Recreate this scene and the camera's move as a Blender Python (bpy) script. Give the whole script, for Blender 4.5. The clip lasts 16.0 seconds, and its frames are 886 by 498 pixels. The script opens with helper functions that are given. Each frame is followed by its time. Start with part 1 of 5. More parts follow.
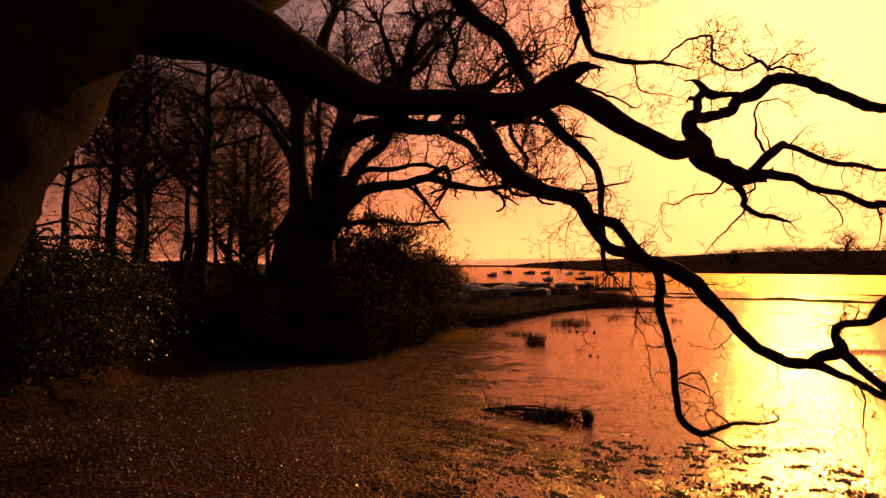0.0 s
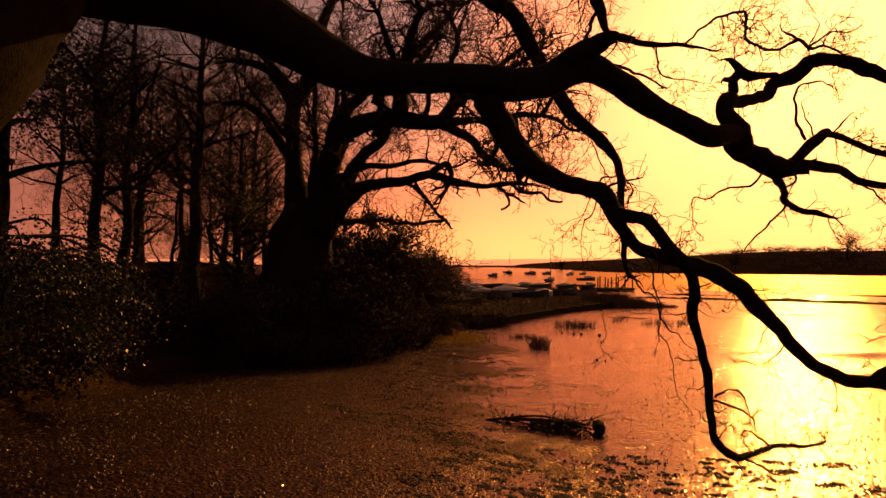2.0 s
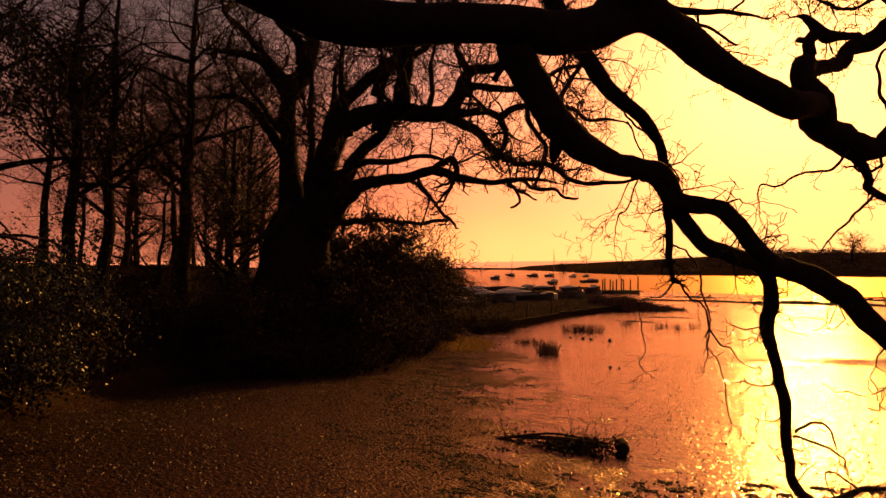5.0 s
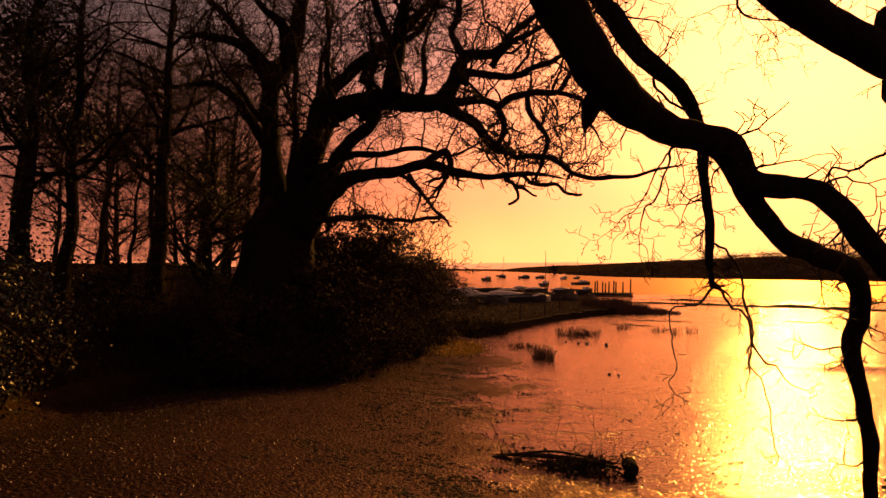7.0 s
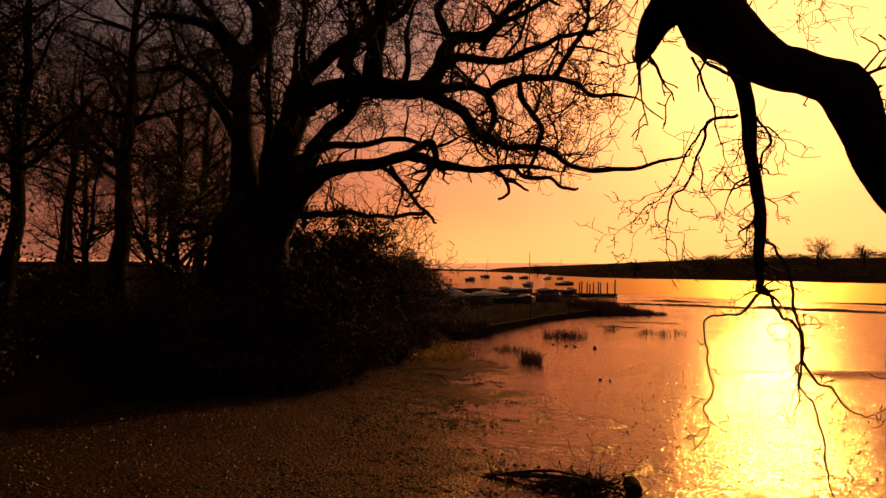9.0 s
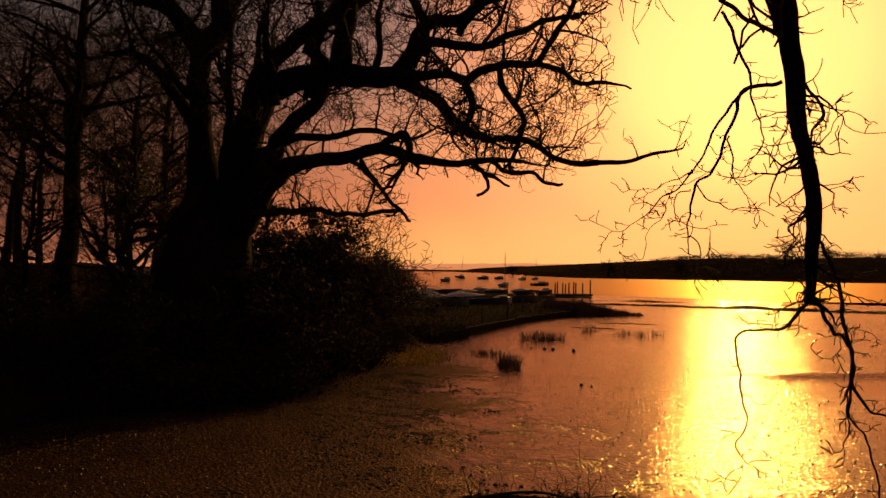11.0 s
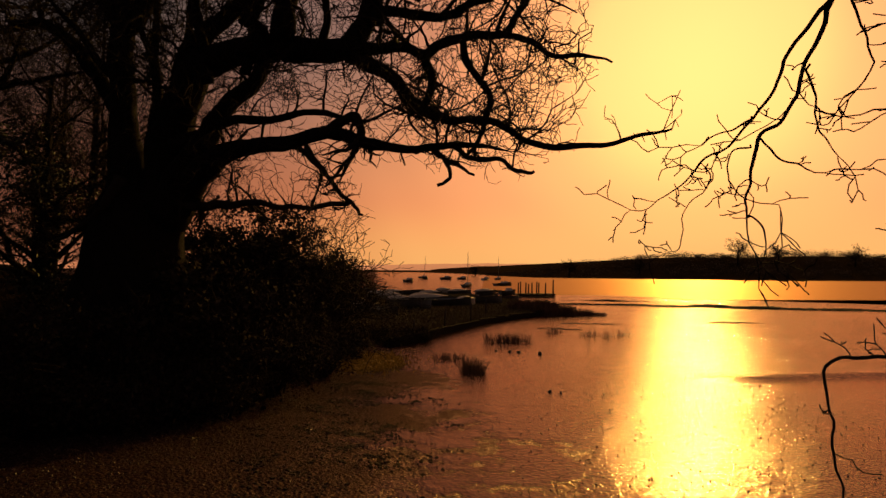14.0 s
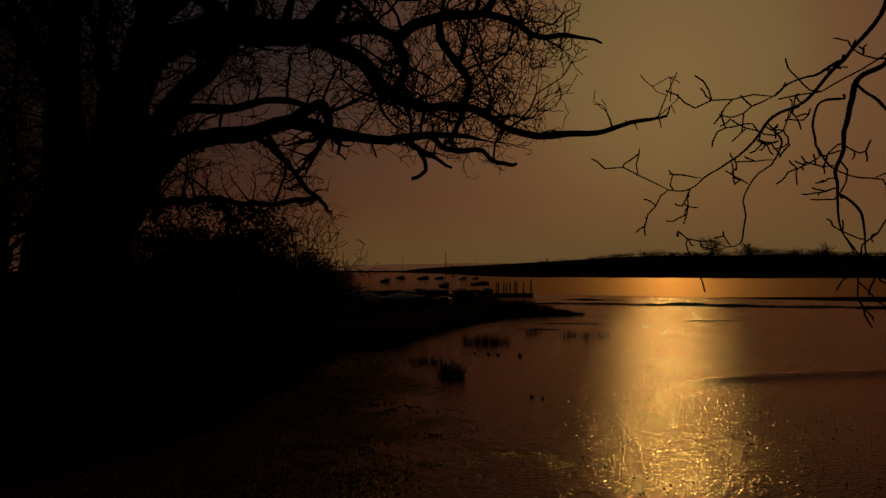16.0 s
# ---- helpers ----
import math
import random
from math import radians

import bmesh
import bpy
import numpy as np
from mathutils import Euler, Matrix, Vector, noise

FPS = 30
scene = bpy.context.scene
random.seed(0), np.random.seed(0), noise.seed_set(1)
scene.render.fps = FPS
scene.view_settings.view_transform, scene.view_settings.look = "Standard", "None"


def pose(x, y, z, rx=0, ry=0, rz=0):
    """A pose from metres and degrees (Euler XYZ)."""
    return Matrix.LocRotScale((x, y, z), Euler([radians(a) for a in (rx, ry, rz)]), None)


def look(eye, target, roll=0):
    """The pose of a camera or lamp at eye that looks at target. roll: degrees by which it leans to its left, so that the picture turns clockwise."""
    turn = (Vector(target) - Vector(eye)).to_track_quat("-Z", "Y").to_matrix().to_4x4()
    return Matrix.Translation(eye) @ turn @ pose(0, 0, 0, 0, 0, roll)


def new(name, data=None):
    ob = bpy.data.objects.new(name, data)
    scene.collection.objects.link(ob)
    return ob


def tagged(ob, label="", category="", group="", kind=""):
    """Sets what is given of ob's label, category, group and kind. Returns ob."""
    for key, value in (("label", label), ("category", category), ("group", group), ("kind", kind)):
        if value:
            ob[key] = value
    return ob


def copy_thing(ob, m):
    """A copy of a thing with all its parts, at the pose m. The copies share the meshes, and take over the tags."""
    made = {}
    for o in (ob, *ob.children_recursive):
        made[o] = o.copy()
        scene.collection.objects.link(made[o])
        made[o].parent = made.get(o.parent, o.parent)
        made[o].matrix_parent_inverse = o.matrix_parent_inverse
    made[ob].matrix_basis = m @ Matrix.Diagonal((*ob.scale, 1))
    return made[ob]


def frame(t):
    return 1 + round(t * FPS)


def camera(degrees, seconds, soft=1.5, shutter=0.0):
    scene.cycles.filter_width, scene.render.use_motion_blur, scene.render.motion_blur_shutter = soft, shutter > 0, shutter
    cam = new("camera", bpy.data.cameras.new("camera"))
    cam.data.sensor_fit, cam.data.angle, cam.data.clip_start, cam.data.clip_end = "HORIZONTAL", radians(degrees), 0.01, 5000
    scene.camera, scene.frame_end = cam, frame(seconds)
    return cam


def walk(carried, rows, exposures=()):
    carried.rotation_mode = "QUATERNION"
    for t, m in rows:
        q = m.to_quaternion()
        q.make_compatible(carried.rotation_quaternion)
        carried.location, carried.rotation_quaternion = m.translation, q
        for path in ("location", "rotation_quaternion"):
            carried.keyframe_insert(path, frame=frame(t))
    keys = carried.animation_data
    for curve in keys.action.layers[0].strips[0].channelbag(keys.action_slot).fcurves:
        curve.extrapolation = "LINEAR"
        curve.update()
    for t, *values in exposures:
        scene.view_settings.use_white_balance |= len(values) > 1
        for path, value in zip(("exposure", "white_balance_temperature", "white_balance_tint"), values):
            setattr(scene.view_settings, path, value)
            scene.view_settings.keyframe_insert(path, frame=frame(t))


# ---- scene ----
cam = camera(75.3, 16.0)
S = 1.7  # metres to one unit of the plan below
PATH = [
    (0, (0.383, -1.317, 1.929), (0.17, 0.671, 1.983), 0.2),
    (0.5, (0.37, -1.201, 1.934), (0.157, 0.787, 1.987), 0.2),
    (1, (0.357, -1.094, 1.937), (0.142, 0.893, 1.99), 0.1),
    (1.5, (0.338, -0.995, 1.938), (0.123, 0.992, 1.992), 0.1),
    (2, (0.319, -0.897, 1.939), (0.105, 1.09, 1.994), 0.2),
    (2.5, (0.302, -0.81, 1.94), (0.087, 1.178, 1.993), 0.1),
    (3, (0.283, -0.716, 1.94), (0.066, 1.271, 1.994), 0.0),
    (3.5, (0.263, -0.616, 1.93), (0.045, 1.371, 1.987), 0.1),
    (4, (0.243, -0.528, 1.935), (0.021, 1.459, 1.995), -0.0),
    (6.5, (0.151, 0.139, 1.942), (-0.052, 2.128, 2.008), 0.4),
    (7, (0.131, 0.273, 1.938), (-0.058, 2.263, 2.005), 0.5),
    (7.5, (0.108, 0.417, 1.931), (-0.067, 2.408, 2.001), 0.6),
    (8, (0.092, 0.554, 1.935), (-0.067, 2.547, 2.004), 0.6),
    (8.5, (0.082, 0.689, 1.934), (-0.064, 2.683, 2.003), 0.6),
    (9, (0.072, 0.824, 1.936), (-0.06, 2.818, 2.004), 0.7),
    (11.5, (0.05, 1.428, 1.95), (0.027, 3.426, 2.022), 0.6),
    (12, (0.059, 1.549, 1.947), (0.058, 3.548, 2.021), 0.6),
    (12.5, (0.068, 1.674, 1.946), (0.089, 3.673, 2.02), 0.5),
    (13, (0.078, 1.797, 1.942), (0.119, 3.795, 2.015), 0.5),
    (13.5, (0.086, 1.915, 1.941), (0.149, 3.912, 2.014), 0.4),
    (14, (0.096, 2.035, 1.943), (0.179, 4.032, 2.016), 0.3),
    (14.5, (0.105, 2.131, 1.934), (0.207, 4.127, 2.009), 0.2),
    (15, (0.105, 2.236, 1.944), (0.226, 4.231, 2.017), 0.1),
    (15.5, (0.112, 2.331, 1.941), (0.253, 4.325, 2.015), -0.0),
    (16, (0.133, 2.457, 1.951), (0.294, 4.449, 2.024), -0.1),
]
EXPOSURES = [(0, 0.84, 8200, 58), (4, 0.84, 8200, 58), (7, 0.92, 8200, 60), (9, 0.42, 7500, 38), (11.5, 0.08, 6900, 26), (13.9, -0.08, 6600, 22), (14.5, -0.85, 6300, 16), (15, -1.6, 6100, 12), (15.5, -2.25, 5900, 8), (16, -3.1, 5500, 10)]
walk(cam, [(t, look(Vector(eye) * S, Vector(target) * S, roll)) for t, eye, target, roll in PATH], EXPOSURES)

# ---- sky and sun: a low sun over the estuary, behind thin haze ----
SUN_AZIMUTH, SUN_ELEVATION = radians(26.2), radians(19.2)
SUN = Vector((math.sin(SUN_AZIMUTH) * math.cos(SUN_ELEVATION), math.cos(SUN_AZIMUTH) * math.cos(SUN_ELEVATION), math.sin(SUN_ELEVATION)))


def wire(tree, a, b):
    tree.links.new(a, b)


def math_node(tree, op, a, b=None, clamp=False):
    n = tree.nodes.new("ShaderNodeMath")
    n.operation, n.use_clamp = op, clamp
    for k, v in enumerate((a, b)):
        if v is None:
            continue
        if isinstance(v, (int, float)):
            n.inputs[k].default_value = v
        else:
            wire(tree, v, n.inputs[k])
    return n.outputs[0]


def ramp_node(tree, fac, stops, mode="EASE"):
    n = tree.nodes.new("ShaderNodeValToRGB")
    n.color_ramp.interpolation = mode
    el = n.color_ramp.elements
    while len(el) < len(stops):
        el.new(0.5)
    for e, (p, c) in zip(el, stops):
        e.position, e.color = p, (c, c, c, 1) if isinstance(c, (int, float)) else (*c, 1)
    wire(tree, fac, n.inputs[0])
    return n.outputs[0]


def mix_node(tree, fac, a, b, mode="MIX"):
    n = tree.nodes.new("ShaderNodeMix")
    n.data_type, n.blend_type = "RGBA", mode
    for k, v in ((0, fac), (6, a), (7, b)):
        if isinstance(v, (int, float)):
            n.inputs[k].default_value = v
        elif isinstance(v, tuple):
            n.inputs[k].default_value = (*v, 1)
        else:
            wire(tree, v, n.inputs[k])
    return n.outputs[2]


world = bpy.data.worlds.new("evening_sky")
scene.world = world
world.use_nodes = True
wt = world.node_tree
background = wt.nodes["Background"]
sky = wt.nodes.new("ShaderNodeTexSky")
sky.sky_type, sky.sun_disc, sky.sun_elevation, sky.sun_rotation = "NISHITA", False, SUN_ELEVATION, SUN_AZIMUTH
sky.dust_density, sky.air_density = 6.0, 2.0
coords = wt.nodes.new("ShaderNodeTexCoord")
dot = wt.nodes.new("ShaderNodeVectorMath")
dot.operation = "DOT_PRODUCT"
wire(wt, coords.outputs["Generated"], dot.inputs[0])
dot.inputs[1].default_value = SUN
away = math_node(wt, "DIVIDE", math_node(wt, "ARCCOSINE", math_node(wt, "MINIMUM", dot.outputs["Value"], 0.99999)), math.pi)
split = wt.nodes.new("ShaderNodeSeparateXYZ")
wire(wt, coords.outputs["Generated"], split.inputs[0])
height = split.outputs["Z"]
GLOW = (1.0, 0.61, 0.185)
low = ramp_node(wt, away, [(0.0, GLOW), (0.045, GLOW), (0.085, (0.98, 0.44, 0.155)), (0.12, (0.92, 0.365, 0.14)), (0.165, (0.84, 0.305, 0.115)), (0.22, (0.50, 0.16, 0.07)), (0.30, (0.24, 0.08, 0.045)), (0.5, (0.10, 0.055, 0.05))])
high = ramp_node(wt, away, [(0.0, GLOW), (0.045, GLOW), (0.07, (0.97, 0.41, 0.15)), (0.10, (0.82, 0.31, 0.135)), (0.13, (0.54, 0.21, 0.115)), (0.17, (0.23, 0.125, 0.105)), (0.21, (0.18, 0.108, 0.096)), (0.25, (0.092, 0.063, 0.06)), (0.295, (0.044, 0.039, 0.043)), (0.4, (0.032, 0.033, 0.039)), (0.52, (0.06, 0.05, 0.05)), (0.7, (0.15, 0.125, 0.12))])
up = ramp_node(wt, height, [(0.06, 0.0), (0.40, 1.0)])
# a clearer yellow band along the horizon
band = ramp_node(wt, away, [(0.0, GLOW), (0.06, GLOW), (0.11, (1.0, 0.53, 0.16)), (0.17, (0.98, 0.48, 0.14)), (0.205, (0.88, 0.39, 0.115)), (0.25, (0.58, 0.21, 0.085)), (0.32, (0.36, 0.13, 0.06)), (0.42, (0.2, 0.075, 0.045)), (0.7, (0.05, 0.027, 0.026))])
haze = mix_node(wt, up, mix_node(wt, ramp_node(wt, height, [(0.01, 0.0), (0.13, 1.0)]), band, low), high)
dim = mix_node(wt, 1.0, sky.outputs["Color"], (0.010, 0.007, 0.004), "MULTIPLY")
wire(wt, mix_node(wt, 1.0, haze, dim, "ADD"), background.inputs["Color"])
background.inputs["Strength"].default_value = 1.0

sun_lamp = new("sun", bpy.data.lights.new("sun", "SUN"))
sun_lamp.data.energy, sun_lamp.data.angle, sun_lamp.data.color = 2.6, radians(0.6), (1.0, 0.60, 0.10)
sun_lamp.matrix_world = look(SUN * 50, (0, 0, 0))


# ---- materials ----
def material(name, colour, rough=0.8, scale=8.0, dark=0.55, bump=0.3, fine=60.0, spec=0.5, stretch=(1, 1, 1), vary=0.0, metal=0.0, clear=0.0):
    """Colour broken up at two scales, with relief from the same grain."""
    m = bpy.data.materials.new(name)
    m.use_nodes = True
    t = m.node_tree
    b = t.nodes["Principled BSDF"]
    tc = t.nodes.new("ShaderNodeTexCoord")
    mp = t.nodes.new("ShaderNodeMapping")
    mp.inputs["Scale"].default_value = stretch
    wire(t, tc.outputs["Object"], mp.inputs[0])
    big, small = t.nodes.new("ShaderNodeTexNoise"), t.nodes.new("ShaderNodeTexNoise")
    for n, s in ((big, scale), (small, fine)):
        n.inputs["Scale"].default_value, n.inputs["Detail"].default_value, n.inputs["Roughness"].default_value = s, 5, 0.65
        wire(t, mp.outputs[0], n.inputs["Vector"])
    c = mix_node(t, ramp_node(t, big.outputs[0], [(0.35, 0.0), (0.65, 1.0)]), tuple(v * dark for v in colour), colour)
    c = mix_node(t, ramp_node(t, small.outputs[0], [(0.4, 0.0), (0.7, 1.0)]), c, tuple(min(1, v * 1.35) for v in colour))
    if vary:
        g = t.nodes.new("ShaderNodeNewGeometry")
        hsv = t.nodes.new("ShaderNodeHueSaturation")
        wire(t, c, hsv.inputs["Color"])
        wire(t, math_node(t, "MULTIPLY_ADD", g.outputs["Random Per Island"], vary), hsv.inputs["Value"])
        hsv.inputs["Value"].links[0].from_node.inputs[2].default_value = 1 - vary / 2
        c = hsv.outputs[0]
    wire(t, c, b.inputs["Base Color"])
    wire(t, math_node(t, "ADD", math_node(t, "MULTIPLY", small.outputs[0], 0.25), rough - 0.12, True), b.inputs["Roughness"])
    b.inputs["Specular IOR Level"].default_value, b.inputs["Metallic"].default_value = spec, metal
    b.inputs["Coat Weight"].default_value = clear
    if bump:
        bp = t.nodes.new("ShaderNodeBump")
        bp.inputs["Strength"].default_value, bp.inputs["Distance"].default_value = bump, 0.02
        wire(t, math_node(t, "ADD", small.outputs[0], big.outputs[0]), bp.inputs["Height"])
        wire(t, bp.outputs[0], b.inputs["Normal"])
    return m


def ground_material():
    """Tidal mud: gritty shingle under the trees, a wet sheen out on the flat, turf on the bank."""
    m = bpy.data.materials.new("tidal_mud")
    m.use_nodes = True
    t = m.node_tree
    b = t.nodes["Principled BSDF"]
    tc = t.nodes.new("ShaderNodeTexCoord")
    plan = t.nodes.new("ShaderNodeVectorMath")
    plan.operation = "SCALE"
    plan.inputs["Scale"].default_value = 1 / S
    wire(t, tc.outputs["Object"], plan.inputs[0])
    pos = plan.outputs[0]
    xyz = t.nodes.new("ShaderNodeSeparateXYZ")
    wire(t, pos, xyz.inputs[0])

    def noise_at(scale, detail=4, rough=0.6, squash=None):
        n = t.nodes.new("ShaderNodeTexNoise")
        n.inputs["Scale"].default_value, n.inputs["Detail"].default_value, n.inputs["Roughness"].default_value = scale, detail, rough
        if squash:
            mp = t.nodes.new("ShaderNodeMapping")
            mp.inputs["Scale"].default_value = squash
            wire(t, pos, mp.inputs[0])
            wire(t, mp.outputs[0], n.inputs["Vector"])
        else:
            wire(t, pos, n.inputs["Vector"])
        return n.outputs[0]

    broad, mid, grit = noise_at(0.45, 5), noise_at(3.0, 5), noise_at(60, 3, 0.7)
    clods, glint, wavelet = noise_at(6, 5, 0.6), noise_at(34, 1, 0.5), noise_at(13, 2, 0.5)
    cells = t.nodes.new("ShaderNodeTexVoronoi")
    cells.inputs["Scale"].default_value = 30
    wire(t, pos, cells.inputs["Vector"])
    # wet towards the open water (+x), with a ragged margin
    edge = math_node(t, "ADD", math_node(t, "MULTIPLY", xyz.outputs["X"], 0.16), math_node(t, "MULTIPLY", math_node(t, "SUBTRACT", broad, 0.5), 1.5))
    edge = math_node(t, "ADD", edge, math_node(t, "MULTIPLY", math_node(t, "SUBTRACT", mid, 0.5), 0.5))
    edge = math_node(t, "ADD", edge, math_node(t, "MULTIPLY", xyz.outputs["Y"], 0.012))
    wet = ramp_node(t, edge, [(0.0, 0.0), (0.26, 1.0)])
    # drained, duller mud towards the moorings
    drained = ramp_node(t, math_node(t, "MULTIPLY", math_node(t, "ADD", math_node(t, "SUBTRACT", xyz.outputs["X"], math_node(t, "MULTIPLY", xyz.outputs["Y"], 0.16)), 4.0), 0.2), [(0.1, 0.55), (0.9, 1.0)])
    mud = mix_node(t, mid, (0.008, 0.0045, 0.004), (0.022, 0.012, 0.011))
    stones = mix_node(t, cells.outputs["Color"], (0.006, 0.0026, 0.0022), (0.055, 0.024, 0.020))
    stones = mix_node(t, 0.5, stones, mud)
    # stones darken towards the bank: leaf litter and weed, plus painted shade
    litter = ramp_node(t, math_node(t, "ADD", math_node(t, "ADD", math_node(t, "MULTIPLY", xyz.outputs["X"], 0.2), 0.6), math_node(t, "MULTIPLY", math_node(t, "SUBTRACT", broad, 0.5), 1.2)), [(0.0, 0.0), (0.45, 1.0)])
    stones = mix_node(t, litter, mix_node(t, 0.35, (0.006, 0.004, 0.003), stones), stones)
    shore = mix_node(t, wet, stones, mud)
    turf = mix_node(t, mid, (0.012, 0.008, 0.005), (0.042, 0.026, 0.012))
    turfed = t.nodes.new("ShaderNodeAttribute")
    turfed.attribute_name = "turf"
    bank = ramp_node(t, math_node(t, "ADD", turfed.outputs["Fac"], math_node(t, "MULTIPLY", math_node(t, "SUBTRACT", mid, 0.5), 0.6)), [(0.35, 0.0), (0.6, 1.0)])
    # roughness of the film of water that lies on the mud
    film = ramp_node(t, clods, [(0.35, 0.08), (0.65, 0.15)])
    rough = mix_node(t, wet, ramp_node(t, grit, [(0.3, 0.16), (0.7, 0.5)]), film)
    lump = mix_node(t, wet, math_node(t, "SUBTRACT", math_node(t, "MULTIPLY", grit, 0.6), math_node(t, "MULTIPLY", cells.outputs["Distance"], 0.9)),
                    math_node(t, "ADD", math_node(t, "MULTIPLY", glint, 0.42), math_node(t, "MULTIPLY", wavelet, 0.50)))
    bp = t.nodes.new("ShaderNodeBump")
    bp.inputs["Strength"].default_value, bp.inputs["Distance"].default_value = 0.8, 0.022 * S
    wire(t, lump, bp.inputs["Height"])
    soil, sheen, fres, blend = (t.nodes.new("ShaderNode" + n) for n in ("BsdfDiffuse", "BsdfGlossy", "Fresnel", "MixShader"))
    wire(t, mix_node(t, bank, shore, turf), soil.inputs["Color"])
    # reflections tinted orange-red by hand to imitate the warm evening glare
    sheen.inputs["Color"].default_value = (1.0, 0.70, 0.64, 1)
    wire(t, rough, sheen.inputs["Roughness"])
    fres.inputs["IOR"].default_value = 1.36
    for n in (soil, sheen, fres):
        wire(t, bp.outputs[0], n.inputs["Normal"])
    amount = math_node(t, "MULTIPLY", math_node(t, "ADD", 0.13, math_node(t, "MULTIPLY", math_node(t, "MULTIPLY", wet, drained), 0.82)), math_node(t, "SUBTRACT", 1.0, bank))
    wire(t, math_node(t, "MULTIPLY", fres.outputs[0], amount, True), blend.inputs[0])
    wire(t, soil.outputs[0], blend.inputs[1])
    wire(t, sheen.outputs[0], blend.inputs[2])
    wire(t, blend.outputs[0], t.nodes["Material Output"].inputs["Surface"])
    t.nodes.remove(b)
    return m


def water_material():
    m = bpy.data.materials.new("creek_water")
    m.use_nodes = True
    t = m.node_tree
    t.nodes.remove(t.nodes["Principled BSDF"])
    tc = t.nodes.new("ShaderNodeTexCoord")
    n = t.nodes.new("ShaderNodeTexNoise")
    n.inputs["Scale"].default_value, n.inputs["Detail"].default_value = 2.5, 4
    wire(t, tc.outputs["Object"], n.inputs["Vector"])
    bp = t.nodes.new("ShaderNodeBump")
    bp.inputs["Strength"].default_value, bp.inputs["Distance"].default_value = 0.3, 0.03
    wire(t, n.outputs[0], bp.inputs["Height"])
    deep, sheen, fres, blend = (t.nodes.new("ShaderNode" + k) for k in ("BsdfDiffuse", "BsdfGlossy", "Fresnel", "MixShader"))
    deep.inputs["Color"].default_value = (0.03, 0.02, 0.014, 1)
    # reflection tinted orange here too, so the sun's glare keeps that colour
    sheen.inputs["Color"].default_value, sheen.inputs["Roughness"].default_value = (1.0, 0.56, 0.34, 1), 0.42
    fres.inputs["IOR"].default_value = 1.33
    for k in (deep, sheen, fres):
        wire(t, bp.outputs[0], k.inputs["Normal"])
    wire(t, math_node(t, "MULTIPLY", fres.outputs[0], 0.38), blend.inputs[0])
    wire(t, deep.outputs[0], blend.inputs[1])
    wire(t, sheen.outputs[0], blend.inputs[2])
    wire(t, blend.outputs[0], t.nodes["Material Output"].inputs["Surface"])
    return m


BARK = material("oak_bark", (0.011, 0.008, 0.0065), 0.97, 9, 0.5, 0.9, 55, 0.05, (1, 1, 0.35))
TWIG = material("twig_bark", (0.022, 0.015, 0.011), 0.95, 20, 0.6, 0.0, 90, 0.08)
IVY = material("ivy_leaf", (0.018, 0.024, 0.01), 0.55, 6, 0.5, 0.0, 40, 0.25, vary=0.9)
HOLLY = material("holly_leaf", (0.02, 0.03, 0.011), 0.42, 9, 0.6, 0.0, 40, 0.3, vary=0.8)
BRAMBLE = material("bramble_leaf", (0.026, 0.018, 0.012), 0.9, 6, 0.5, 0.0, 40, 0.06, vary=1.0)
REED = material("red_reed", (0.09, 0.042, 0.024), 0.8, 5, 0.5, 0.0, 30, 0.2, vary=0.9)
# darker copy of the marsh grass: the bank's shade put into its colour
GRASS_SHADED = material("shaded_grass", (0.032, 0.021, 0.012), 0.85, 5, 0.5, 0.0, 30, 0.1, vary=0.9)
GRASS = material("marsh_grass", (0.12, 0.082, 0.03), 0.8, 5, 0.5, 0.0, 30, 0.2, vary=0.9)
ALGAE = material("yellow_algae", (0.42, 0.27, 0.025), 0.6, 7, 0.5, 0.3, 50, 0.4, vary=0.6)
WEED = material("dry_seaweed", (0.018, 0.012, 0.009), 0.9, 12, 0.5, 0.4, 60, 0.12, vary=0.8)
GRIT = material("wet_grit", (0.06, 0.03, 0.025), 0.22, 14, 0.5, 0.0, 70, 0.6, vary=1.0)
STONE = material("shingle_stone", (0.046, 0.022, 0.018), 0.42, 14, 0.5, 0.3, 70, 0.22, vary=1.3)
EDGE = material("rotten_timber", (0.016, 0.011, 0.008), 0.97, 7, 0.5, 0.8, 50, 0.03)
TIMBER = material("weathered_timber", (0.04, 0.029, 0.021), 0.92, 6, 0.5, 0.6, 60, 0.25, (1, 1, 0.3))
HULL_DARK = material("dark_hull_paint", (0.05, 0.045, 0.045), 0.4, 4, 0.6, 0.1, 40, 0.5)
HULL_PALE = material("pale_hull_paint", (0.42, 0.38, 0.33), 0.38, 4, 0.7, 0.1, 40, 0.5)
COVER = material("canvas_cover", (0.34, 0.27, 0.2), 0.42, 6, 0.6, 0.4, 50, 0.5)
METAL = material("dull_alloy", (0.22, 0.2, 0.18), 0.4, 10, 0.7, 0.0, 60, 0.5, metal=0.8)
FAR_WOOD = material("far_woodland", (0.11, 0.075, 0.045), 0.98, 0.2, 0.5, 0.0, 3, 0.0, vary=0.8)
# far hills emit orange themselves: the bright haze is put into the material
HAZE_GLOW = bpy.data.materials.new("haze_glow_hills")
HAZE_GLOW.use_nodes = True
hb = HAZE_GLOW.node_tree.nodes["Principled BSDF"]
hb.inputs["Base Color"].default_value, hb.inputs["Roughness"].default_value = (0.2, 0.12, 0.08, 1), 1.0
